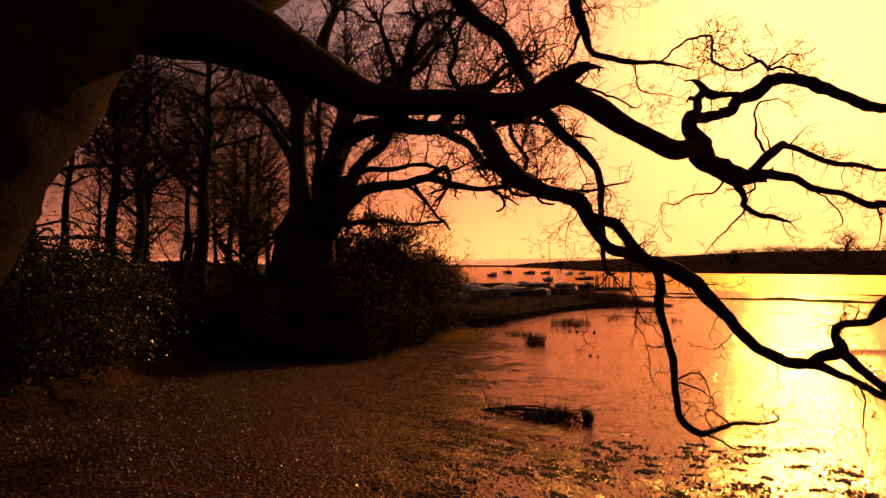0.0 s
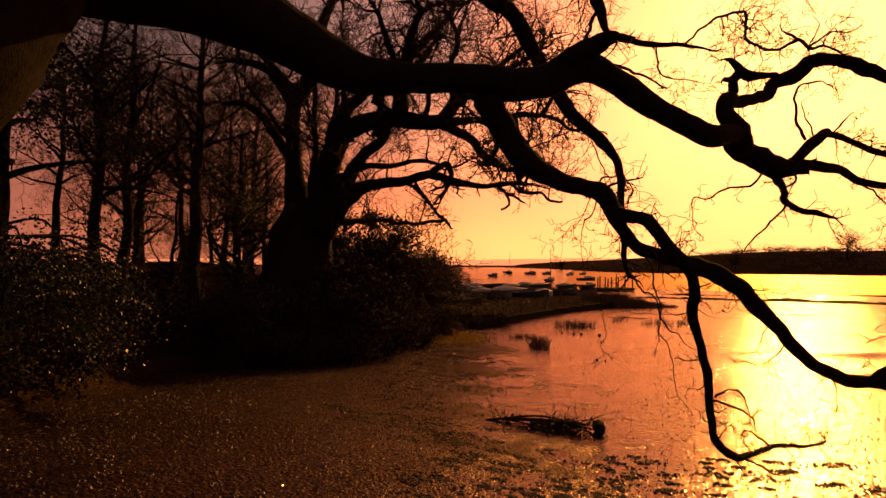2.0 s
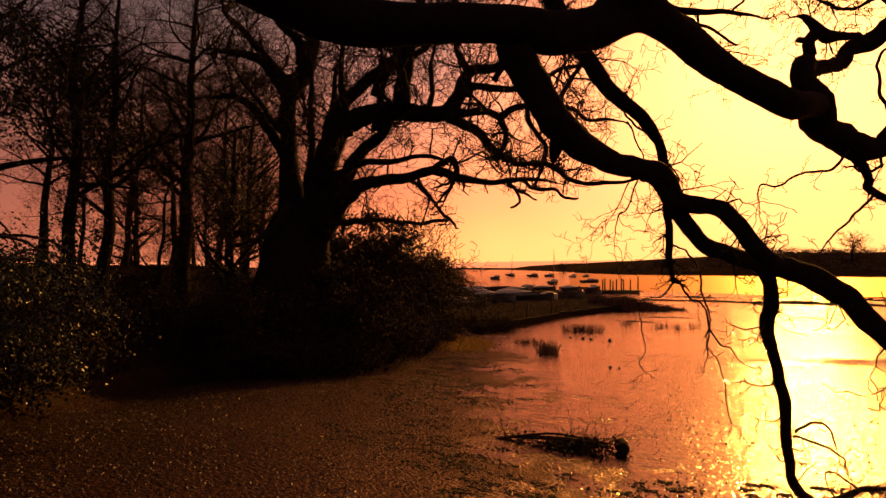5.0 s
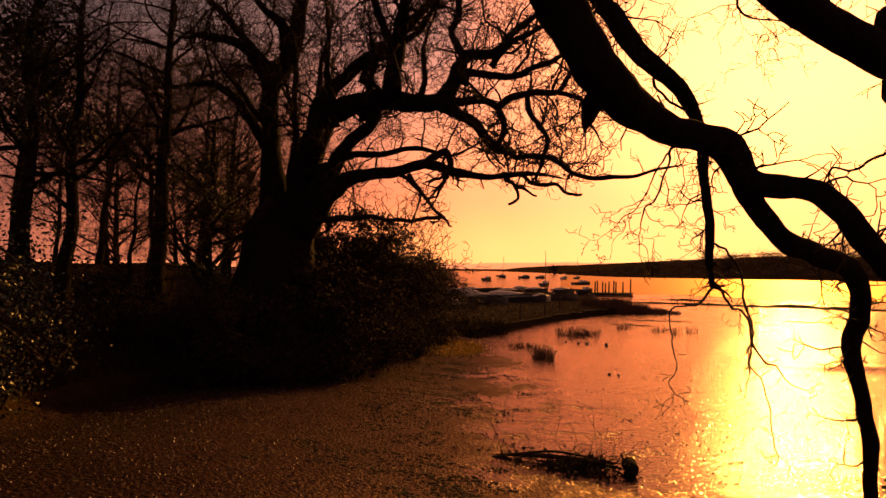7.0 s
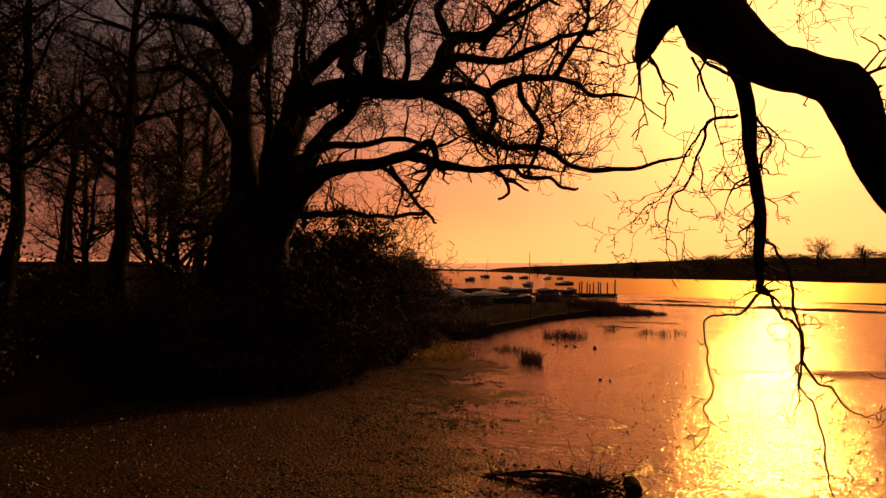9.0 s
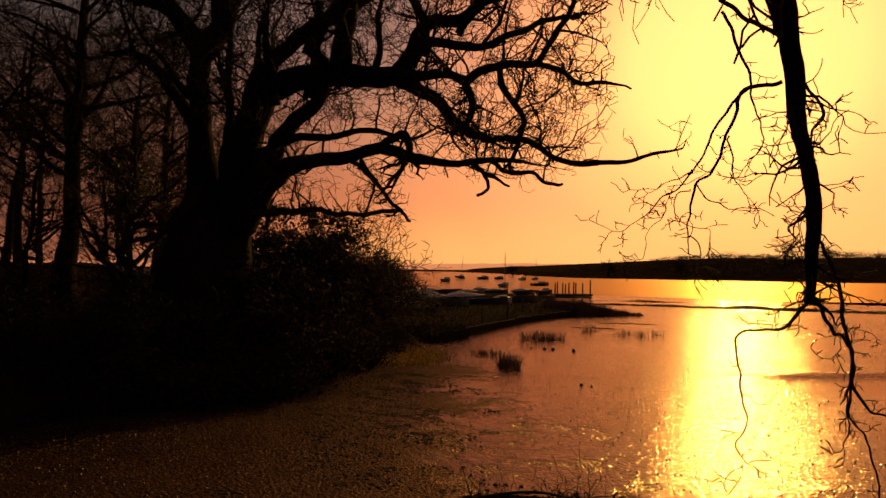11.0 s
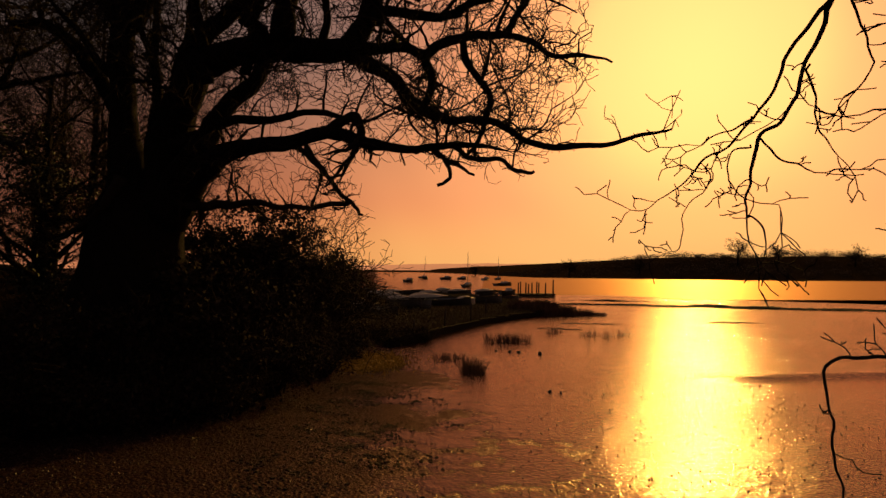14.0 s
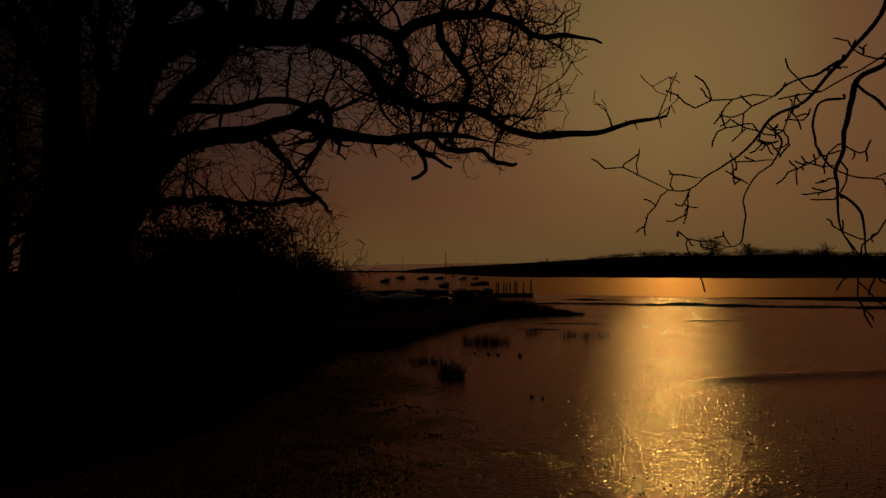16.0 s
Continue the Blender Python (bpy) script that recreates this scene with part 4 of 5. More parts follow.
def bank_tree(seed, x, y, tall, girth, lean, limbs, reach, ivy, label, first=0.25):
    r = random.Random(seed)
    z = ground_z(x, y) - 0.15
    ob = thing("tree", label, "tree", (x, y, z), "trees on the bank")
    rows, n = [], 9
    for i in range(n + 1):
        u = i / n
        rows.append((lean[0] * u + r.gauss(0, 0.028) * (i > 0), lean[1] * u + r.gauss(0, 0.028), tall * u, girth * (1.25 - 0.3 * min(1, u * 4)) * (1 - 0.8 * u)))
    line = smooth_line(rows, 3)
    trunk = Tubes()
    trunk.add([tuple(q) for q in line], 12, 0.14)
    part("trunk", trunk.mesh("trunk", BARK), ob)
    twigs = Tubes()
    for k in range(limbs):
        u = first + (0.97 - first) * (k + r.random() * 0.6) / limbs
        i = min(int(u * (len(line) - 1)), len(line) - 2)
        p = Vector(line[i][:3])
        w = r.uniform(0, 6.28)
        size = reach * (1.05 - 0.55 * u) * r.uniform(0.7, 1.15)
        rows2, q, d = [(*p, min(0.075, line[i][3] * 0.55))], p.copy(), Vector((math.cos(w), math.sin(w), r.uniform(0.15, 0.8)))
        for s in range(5):
            d = d.normalized() + Vector((r.gauss(0, 0.2), r.gauss(0, 0.2), r.gauss(0.07, 0.2)))
            q = q + d.normalized() * size / 5
            rows2.append((*q, max(0.009, min(0.075, line[i][3] * 0.55) * (1 - 0.85 * (s + 1) / 5))))
        limb_line = smooth_line(rows2, 2)
        limb = Tubes()
        limb.add([tuple(v) for v in limb_line], 6, 0.15)
        part("limb", limb.mesh("limb", BARK), ob)
        shoots(twigs, r, limb_line, int(size * 3.7) + 2, 0.4, 1.1, 2, 0.15, 0.04, 0.15, 0.36)
    part("twig_spray", twigs.mesh("twig_spray", TWIG), ob, "bare fine twigs", "stuff")
    if ivy:
        v, f = [], []
        for centre, radii, count, clumps in ivy:
            a, b = leaves(r, count, in_clumps(r, centre, radii, clumps, 0.13), 0.05)
            k = len(v)
            v += a
            f += [tuple(i + k for i in q) for q in b]
        part("ivy", mesh_of("ivy", v, f, IVY, False), ob, "dark glossy ivy leaves", "stuff")
    return ob


bare_tree = bank_tree(21, -5.75, 9.7, 6.2, 0.15, (0.1, 0.2), 32, 2.5, [], "straight bare tree with level branches on the bank", 0.34)
bank_tree(22, -5.0, 6.0, 4.9, 0.10, (0.1, 0.1), 16, 1.6, [((-0.25, 0, 3.5), (0.65, 0.7, 1.0), 4500, 26), ((0, 0, 1.6), (0.10, 0.10, 0.8), 400, 12)], "ivy-clad tree on the bank", 0.42)
bank_tree(23, -8.5, 12.0, 5.0, 0.07, (0.5, 0.0), 18, 1.6, [], "slender bare tree on the bank", 0.42)
bank_tree(24, -7.7, 12.6, 5.0, 0.08, (-0.3, 0.2), 18, 1.8, [], "slender bare tree on the bank", 0.42)
bank_tree(25, -5.35, 7.0, 5.0, 0.11, (0.1, 0.2), 18, 1.7, [((-0.2, 0, 3.3), (0.6, 0.6, 0.9), 3200, 22), ((0, 0, 1.5), (0.12, 0.12, 0.8), 400, 12)], "dark ivy-clad tree on the bank edge", 0.4)
bank_tree(26, -4.85, 9.7, 3.7, 0.12, (0.1, 0.0), 20, 1.7, [((0, 0, 1.5), (0.25, 0.25, 1.2), 2200, 24), ((0, 0, 2.5), (0.6, 0.6, 0.6), 1800, 24)], "bare tree with ivy round its stem", 0.2)
bank_tree(27, -7.6, 7.2, 5.6, 0.15, (0.3, 0.1), 18, 2.0, [((0.0, 0, 3.6), (1.3, 1.2, 1.3), 6500, 50)], "ivy-clad tree on the bank", 0.3)
thin_tree = bank_tree(31, -7.1, 13.6, 5.4, 0.09, (0.3, 0.0), 22, 2.2, [], "slender bare tree on the bank", 0.4)
bank_tree(32, -5.5, 8.4, 2.9, 0.05, (0.25, 0.1), 16, 1.3, [], "young leaning bare tree on the bank", 0.2)
back_tree = bank_tree(28, -5.2, 14.5, 5.2, 0.11, (0.2, 0.1), 22, 2.2, [], "bare tree behind the great oak", 0.36)
bank_tree(29, -9.8, 14.0, 5.6, 0.10, (0.0, 0.0), 18, 2.0, [], "bare tree behind the bank", 0.4)
bank_tree(30, -11.5, 13.0, 5.6, 0.12, (0.3, 0.0), 18, 2.2, [], "bare tree behind the bank", 0.4)
# more of the belt of bare trees behind them
for source, x, y, turn in [(back_tree, -7.0, 16.0, 70), (thin_tree, -8.8, 16.4, 200), (back_tree, -10.4, 18.4, 150), (thin_tree, -12.6, 15.6, 30), (bare_tree, -9.0, 19.0, 220), (back_tree, -6.1, 13.0, 310), (bare_tree, -13.0, 19.0, 80)]:
    tagged(copy_thing(source, pose(x * S, y * S, (ground_z(x, y) - 0.2) * S, 0, 0, turn)), "bare tree in the belt behind the bank")


# ---- shrubs ----
THIN[0] = 0.003


def shrub(seed, x, y, radii, count, clumps, mat, name, label, category, stems=20, size=0.042, lift=0.0, twiggy=0):
    r = random.Random(seed)
    z = ground_z(x, y) - 0.05
    ob = thing(name, label, category, (x, y, z), "shrubs along the shore")
    tubes = Tubes()
    bare = count == 0
    THIN[0] = 0.0075 if bare else 0.003
    for _ in range(stems):
        w = r.uniform(0, 6.28)
        d = Vector((math.cos(w) * 0.7 * radii[0] / radii[2], math.sin(w) * 0.7 * radii[1] / radii[2], 1.0))
        sprout(tubes, r, Vector((r.gauss(0, 0.12), r.gauss(0, 0.12), 0)), d, radii[2] * r.uniform(0.9, 1.5), 0.04 if bare else 0.022, 3 if bare else (2 if twiggy else 1), 0.34 if bare else 0.22, 0.04, kids=1.0 if twiggy else 0.7)
    part("thicket", tubes.mesh("thicket", TWIG), ob, "bare woody stems", "stuff")
    if count:
        v, f = leaves(r, count, in_clumps(r, (0, 0, radii[2] * 0.85 + lift), radii, clumps, 0.13), size)
        part("foliage", mesh_of("foliage", v, f, mat, False), ob, "", "stuff")
    return ob


#       seed x     y     radii            leaves clumps
for k, (x, y, radii, count, clumps) in enumerate([
        (-4.93, 4.73, (0.78, 0.78, 0.4), 5000, 40), (-5.32, 6.28, (0.89, 0.89, 0.44), 5000, 40), (-5.02, 7.86, (0.92, 0.83, 0.43), 5000, 40),
        (-4.54, 9.31, (0.84, 0.75, 0.46), 5000, 40), (-3.89, 10.56, (0.86, 0.76, 0.86), 5000, 40), (-3.61, 12.31, (0.98, 0.88, 0.98), 6000, 45),
        (-2.32, 8.86, (0.65, 0.46, 0.6), 4000, 30), (-3.83, 7.75, (0.82, 0.46, 0.73), 4500, 30), (-4.18, 8.52, (0.74, 0.46, 0.35), 3500, 24),
        (-1.99, 10.56, (0.76, 0.67, 0.76), 5000, 36), (-6.01, 4.82, (0.87, 0.87, 0.54), 5000, 40), (-3.04, 8.19, (0.74, 0.46, 0.46), 3500, 24),
        (-1.81, 12.44, (0.59, 0.49, 0.44), 3000, 20), (-1.6, 14.6, (0.5, 0.4, 0.35), 2500, 18), (-2.64, 9.67, (0.66, 0.47, 0.52), 3500, 24),
        (-6.71, 7.11, (0.91, 0.91, 0.45), 5000, 40), (-6.29, 8.86, (1.02, 0.84, 0.35), 4000, 40)]):
    shrub(40 + k, x, y, radii, count, clumps, BRAMBLE, "bramble_bush", "dark tangled bramble bush at the foot of the bank", "bush")
for k, (x, y, radii, count) in enumerate([(-4.0, 2.2, (0.7, 0.7, 0.5), 4000), (-3.9, 3.1, (0.6, 0.7, 0.45), 4500), (-4.1, 4.1, (0.6, 0.7, 0.5), 4500), (-4.9, 3.0, (0.9, 0.9, 0.55), 4000), (-4.8, 1.3, (0.9, 0.9, 0.55), 3500), (-4.4, 5.0, (0.5, 0.6, 0.45), 4000), (-1.5, 15.6, (0.6, 0.4, 0.3), 2500), (-0.7, 16.7, (0.6, 0.4, 0.26), 2500), (-2.1, 14.6, (0.7, 0.5, 0.4), 3000), (0.1, 17.9, (0.5, 0.35, 0.2), 1800)]):
    shrub(160 + k, x, y, radii, count, 26, BRAMBLE, "bramble_bush", "low dark bramble at the edge of the beach", "bush", 14)
for k, (x, y, radii, count) in enumerate([(-2.75, 9.0, (0.75, 0.5, 0.95), 6500), (-2.45, 9.7, (0.8, 0.7, 1.1), 7000), (-2.6, 11.4, (0.95, 0.9, 1.35), 9500), (-3.5, 8.5, (0.8, 0.45, 0.75), 6000), (-3.3, 13.6, (1.25, 1.0, 1.75), 10500), (-2.7, 13.2, (1.0, 0.9, 1.45), 9500), (-3.1, 15.6, (1.1, 1.1, 1.6), 6500), (-4.6, 14.8, (1.3, 1.2, 1.5), 6000)]):
    shrub(60 + k, x, y, radii, count, 45, BRAMBLE, "hawthorn_bush", "dense dark hawthorn bush beside the oak", "bush", 26, 0.075, 0.0, 1)
for k, (x, y, radii) in enumerate([(-2.35, 16.6, (1.3, 1.0, 1.75)), (-3.1, 15.2, (1.4, 0.9, 1.8))]):
    shrub(70 + k, x, y, radii, 0, 1, BRAMBLE, "hawthorn_bush", "bare reddish hawthorn bush with fine twigs", "bush", 30, 0.06, 0.0, 1)

# holly: a stem on the bank and drooping sprays of glossy leaves
holly = thing("holly_tree", "holly with glossy drooping leaves catching the light", "tree", (-3.95, 3.5, ground_z(-3.95, 3.5) - 0.1))
r = random.Random(80)
stem, sprays = Tubes(), Tubes()
stem.add([tuple(q) for q in smooth_line([(0, 0, 0, 0.11), (0.05, 0.0, 0.9, 0.09), (0.1, -0.1, 1.4, 0.06), (0.1, -0.1, 1.9, 0.03)], 4)], 10, 0.1)
part("trunk", stem.mesh("trunk", BARK), holly)
cores = []
for k in range(46):
    a, zz = r.uniform(-1.2, 1.0), r.uniform(0.6, 1.5)
    tip = Vector((r.uniform(0.1, 1.45), r.uniform(-0.8, 0.6), r.uniform(0.35, 1.15)))
    if tip.x > 1.2:
        tip.y = r.uniform(-0.5, 0.1)
    root = Vector((0.08, -0.05, zz))
    knee = root.lerp(tip, 0.6) + Vector((0, 0, 0.25))
    sprays.add([tuple(q) for q in smooth_line([(*root, 0.015), (*knee, 0.01), (*tip, 0.003)], 4)], 4)
    for u in (0.35, 0.55, 0.7, 0.85, 1.0):
        cores.append(root.lerp(knee, u * 2) if u < 0.5 else knee.lerp(tip, (u - 0.5) * 2))
part("branching", sprays.mesh("branching", TWIG), holly, "", "stuff")


def on_sprays(q):
    c = cores[int(q.random() * len(cores))]
    return c + Vector((q.gauss(0, 0.09), q.gauss(0, 0.09), q.gauss(-0.03, 0.08)))


v, f = leaves(r, 8000, on_sprays, 0.028)
part("foliage", mesh_of("foliage", v, f, HOLLY, False), holly, "glossy dark green leaves", "stuff")


# ---- grasses ----
def blades(r, count, place, lo, hi, width):
    v, f = [], []
    for _ in range(count):
        c = place(r)
        h = r.uniform(lo, hi)
        w = r.uniform(0, 6.28)
        side = Vector((math.cos(w), math.sin(w), 0)) * width
        lean = Vector((r.gauss(0, 0.3), r.gauss(0, 0.3), 0)) * h
        k = len(v)
        v += [c - side, c + side, c + lean * 0.4 + side * 0.7 + Vector((0, 0, h * 0.6)), c + lean * 0.4 - side * 0.7 + Vector((0, 0, h * 0.6)), c + lean + Vector((0, 0, h))]
        f += [(k, k + 1, k + 2, k + 3), (k + 3, k + 2, k + 4)]
    return v, f


def tussock(seed, x, y, rx, ry, count, lo, hi, label, mat=REED, width=0.005):
    z = ground_z(x, y)
    r = random.Random(seed)
    ob = thing("grass_tussock", label, "grass", (x, y, z), "tussocks on the mud")

    def place(q):
        a, s = q.uniform(0, 6.28), q.random() ** 0.6
        px, py = rx * s * math.cos(a), ry * s * math.sin(a)
        return Vector((px, py, ground_z(x + px, y + py) - z - 0.02))
    part("sward", mesh_of("sward", *blades(r, count, place, lo, hi, width), mat, False), ob, "", "stuff")
    return ob


tussock(90, 1.15, 13.2, 0.24, 0.6, 420, 0.05, 0.34, "dark clump of cordgrass on the wet mud")
tussock(91, 0.75, 14.6, 0.35, 0.3, 220, 0.03, 0.2, "small clump of cordgrass on the wet mud")
tussock(92, 2.5, 17.6, 0.65, 0.4, 560, 0.05, 0.36, "rounded clump of cordgrass on the wet mud")
tussock(93, 5.5, 27.2, 1.5, 1.1, 4200, 0.12, 0.55, "broad reddish reed bed at the end of the bank", REED, 0.010)
tussock(88, 6.9, 27.0, 0.8, 0.9, 1500, 0.08, 0.32, "lower reddish reeds where the bank runs out", REED, 0.010)
tussock(89, 7.7, 26.9, 0.6, 0.6, 700, 0.04, 0.18, "short reeds at the tip of the bank", REED, 0.010)
for k, (x, y) in enumerate([(4.2, 19.6), (5.0, 18.8), (5.4, 19.2), (5.6, 18.6), (6.2, 19.0), (4.5, 20.2)]):
    tussock(94 + k, x, y, 0.2, 0.12, 45, 0.1, 0.28, "sparse tuft of cordgrass in the shallows")

r = random.Random(120)


def on_marsh(q):
    y = q.uniform(14.5, 46.0) if q.random() < 0.8 else q.uniform(14.5, 26)
    top = shore_x(y)
    x = top - 0.1 - abs(q.gauss(0, 3.5))
    return Vector((x, y, ground_z(x, y) - 0.03))


tagged(new("marsh_grass", mesh_of("marsh_grass", *blades(r, 32000, on_marsh, 0.05, 0.17, 0.012), GRASS, False)), "rough tawny salt-marsh grass behind the bank edge", "grass", kind="stuff")


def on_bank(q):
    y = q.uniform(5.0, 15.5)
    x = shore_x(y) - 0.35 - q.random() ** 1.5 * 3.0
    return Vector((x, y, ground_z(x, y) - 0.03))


tagged(new("bank_grass", mesh_of("bank_grass", *blades(r, 14000, on_bank, 0.06, 0.24, 0.006), GRASS_SHADED, False)), "dead grass and stalks on the bank, coloured as in shade", "grass", kind="stuff")


def on_algae(q):
    x, y = -1.0 + q.gauss(0, 0.36), 14.2 + q.gauss(0, 0.5)
    return Vector((x, y, ground_z(x, y) - 0.01))


tagged(new("algae_patch", mesh_of("algae_patch", *blades(r, 9000, on_algae, 0.02, 0.055, 0.016), ALGAE, False)), "yellow-green patch of algae and short grass", "algae", kind="stuff")


# ---- shingle and seaweed on the flat ----
def lumps(r, count, place, lo, hi, squash):
    """Small angular stones or clots, eight corners each."""
    v, f = [], []
    for _ in range(count):
        c = place(r)
        s = lo * (hi / lo) ** (r.random() ** 2)
        spin = r.uniform(0, 6.28)
        k = len(v)
        for a in range(4):
            w = spin + a * 1.571 + r.gauss(0, 0.25)
            v.append(c + Vector((math.cos(w) * s * r.uniform(0.7, 1.2), math.sin(w) * s * r.uniform(0.7, 1.2), -s * 0.2)))
        for a in range(4):
            w = spin + a * 1.571 + r.gauss(0, 0.25)
            v.append(c + Vector((math.cos(w) * s * r.uniform(0.4, 0.8), math.sin(w) * s * r.uniform(0.4, 0.8), s * squash * r.uniform(0.6, 1.2))))
        f.append((k + 4, k + 5, k + 6, k + 7))
        f += [(k + a, k + (a + 1) % 4, k + 4 + (a + 1) % 4, k + 4 + a) for a in range(4)]
    return v, f


def on_shingle(q):
    while True:
        y = 0.8 + 14 * q.random() ** 1.7
        x = q.uniform(-6.5, 3.5)
        if x < shore_x(y) or (x > -0.4 and y > 4.6 + q.gauss(0, 0.4)) or (x > 0 and q.random() < 0.3 * x):
            continue
        return Vector((x, y, ground_z(x, y)))


r = random.Random(130)
tagged(new("shingle", mesh_of("shingle", *lumps(r, 38000, on_shingle, 0.004, 0.015, 0.6), STONE, False)), "loose gritty shingle and shell bits on the mud", "shingle", kind="stuff")


def on_wet(q):
    x, y = q.uniform(-1.2, 6.0), 2.3 + 12 * q.random() ** 1.6
    return Vector((x, y, ground_z(x, y)))


tagged(new("wet_grit", mesh_of("wet_grit", *lumps(r, 11000, on_wet, 0.004, 0.015, 0.5), GRIT, False)), "fine wet grit shining on the mud", "grit", kind="stuff")
weed_cores = [(r.uniform(-0.4, 3.6), r.uniform(2.3, 5.2), r.uniform(0.02, 0.10)) for _ in range(210)] + [(r.gauss(-0.75, 0.55), r.uniform(4.4, 12.0), r.uniform(0.04, 0.17)) for _ in range(150)]


def on_weed(q):
    x, y, s = weed_cores[int(q.random() * len(weed_cores))]
    x, y = x + q.gauss(0, s * 1.1), y + q.gauss(0, s * 0.65)
    return Vector((x, y, ground_z(x, y)))


tagged(new("seaweed", mesh_of("seaweed", *lumps(r, 15000, on_weed, 0.006, 0.03, 0.4), WEED, False)), "dark clots of seaweed and litter on the mud", "seaweed", kind="stuff")
for x, y, s in [(2.9, 15.3, 0.07), (2.25, 15.6, 0.05), (2.45, 15.5, 0.05), (1.95, 15.8, 0.04), (2.2, 11.2, 0.035), (2.35, 11.1, 0.025)]:
    tagged(new("stone", mesh_of("stone", *lumps(random.Random(int(x * 100)), 1, lambda q: Vector((0, 0, 0)), s, s * 1.01, 0.8), WEED)), "small dark stone lying on the wet mud", "stone", "stones on the mud").location = Vector((x, y, ground_z(x, y) + s * 0.15)) * S

THIN[0] = 0.002
# driftwood: a dead branch caught in weed, and a sawn log beside it
drift = thing("driftwood_branch", "dead branch with weed caught in it, lying on the mud", "driftwood", (0.95, 5.95, ground_z(0.95, 5.95)))
r = random.Random(140)
branch = Tubes()
branch.add([tuple(q) for q in smooth_line([(-1.05, 0.1, 0.02, 0.012), (-0.75, 0.12, 0.07, 0.016), (-0.35, 0.06, 0.09, 0.02), (0.0, 0.0, 0.09, 0.022), (0.3, -0.05, 0.04, 0.018)], 5)], 8, 0.2)
branch.add([tuple(q) for q in smooth_line([(-1.3, -0.12, 0.02, 0.006), (-0.95, 0.0, 0.06, 0.009), (-0.55, 0.1, 0.1, 0.012), (-0.2, 0.08, 0.13, 0.012), (0.2, 0.02, 0.08, 0.008), (0.42, 0.0, 0.05, 0.004)], 5)], 6, 0.2)
for _ in range(60):
    a = r.uniform(-0.75, 0.35)
    sprout(branch, r, Vector((a, r.gauss(0, 0.05), 0.05)), Vector((r.gauss(0, 1), r.gauss(0, 0.6), 0.25)), r.uniform(0.15, 0.45), 0.008, 1, 0.2, 0.0)
part("branch", branch.mesh("branch", TWIG), drift)


def on_drift(q):
    return Vector((q.gauss(-0.02, 0.2) - abs(q.gauss(0, 0.06)), q.gauss(0, 0.12), abs(q.gauss(0, 0.03))))


part("weed", mesh_of("weed", *lumps(r, 1400, on_drift, 0.008, 0.026, 0.6), WEED, False), drift, "dark clotted weed", "stuff")
part("sedge", mesh_of("sedge", *blades(r, 120, lambda q: Vector((0.1 + q.choice((-0.07, 0.07)) + q.gauss(0, 0.035), q.gauss(0, 0.04), 0.03)), 0.05, 0.17, 0.003), WEED, False), drift, "", "stuff")
log = thing("log", "short dark log end standing on the mud", "log", (1.40, 5.95, ground_z(1.40, 5.95)))
body = Tubes()
body.add([(0.02, 0.1, 0.06, 0.066), (0.0, 0.06, 0.062, 0.07), (0.0, -0.06, 0.06, 0.068), (-0.01, -0.1, 0.058, 0.062)], 14, 0.15)
part("stem", body.mesh("stem", EDGE), log)
stub = Tubes()
stub.add([(-0.05, 0, 0.12, 0.012), (-0.09, 0.0, 0.17, 0.008), (-0.05, 0.0, 0.2, 0.004)], 6)
part("snag", stub.mesh("snag", BARK), log)


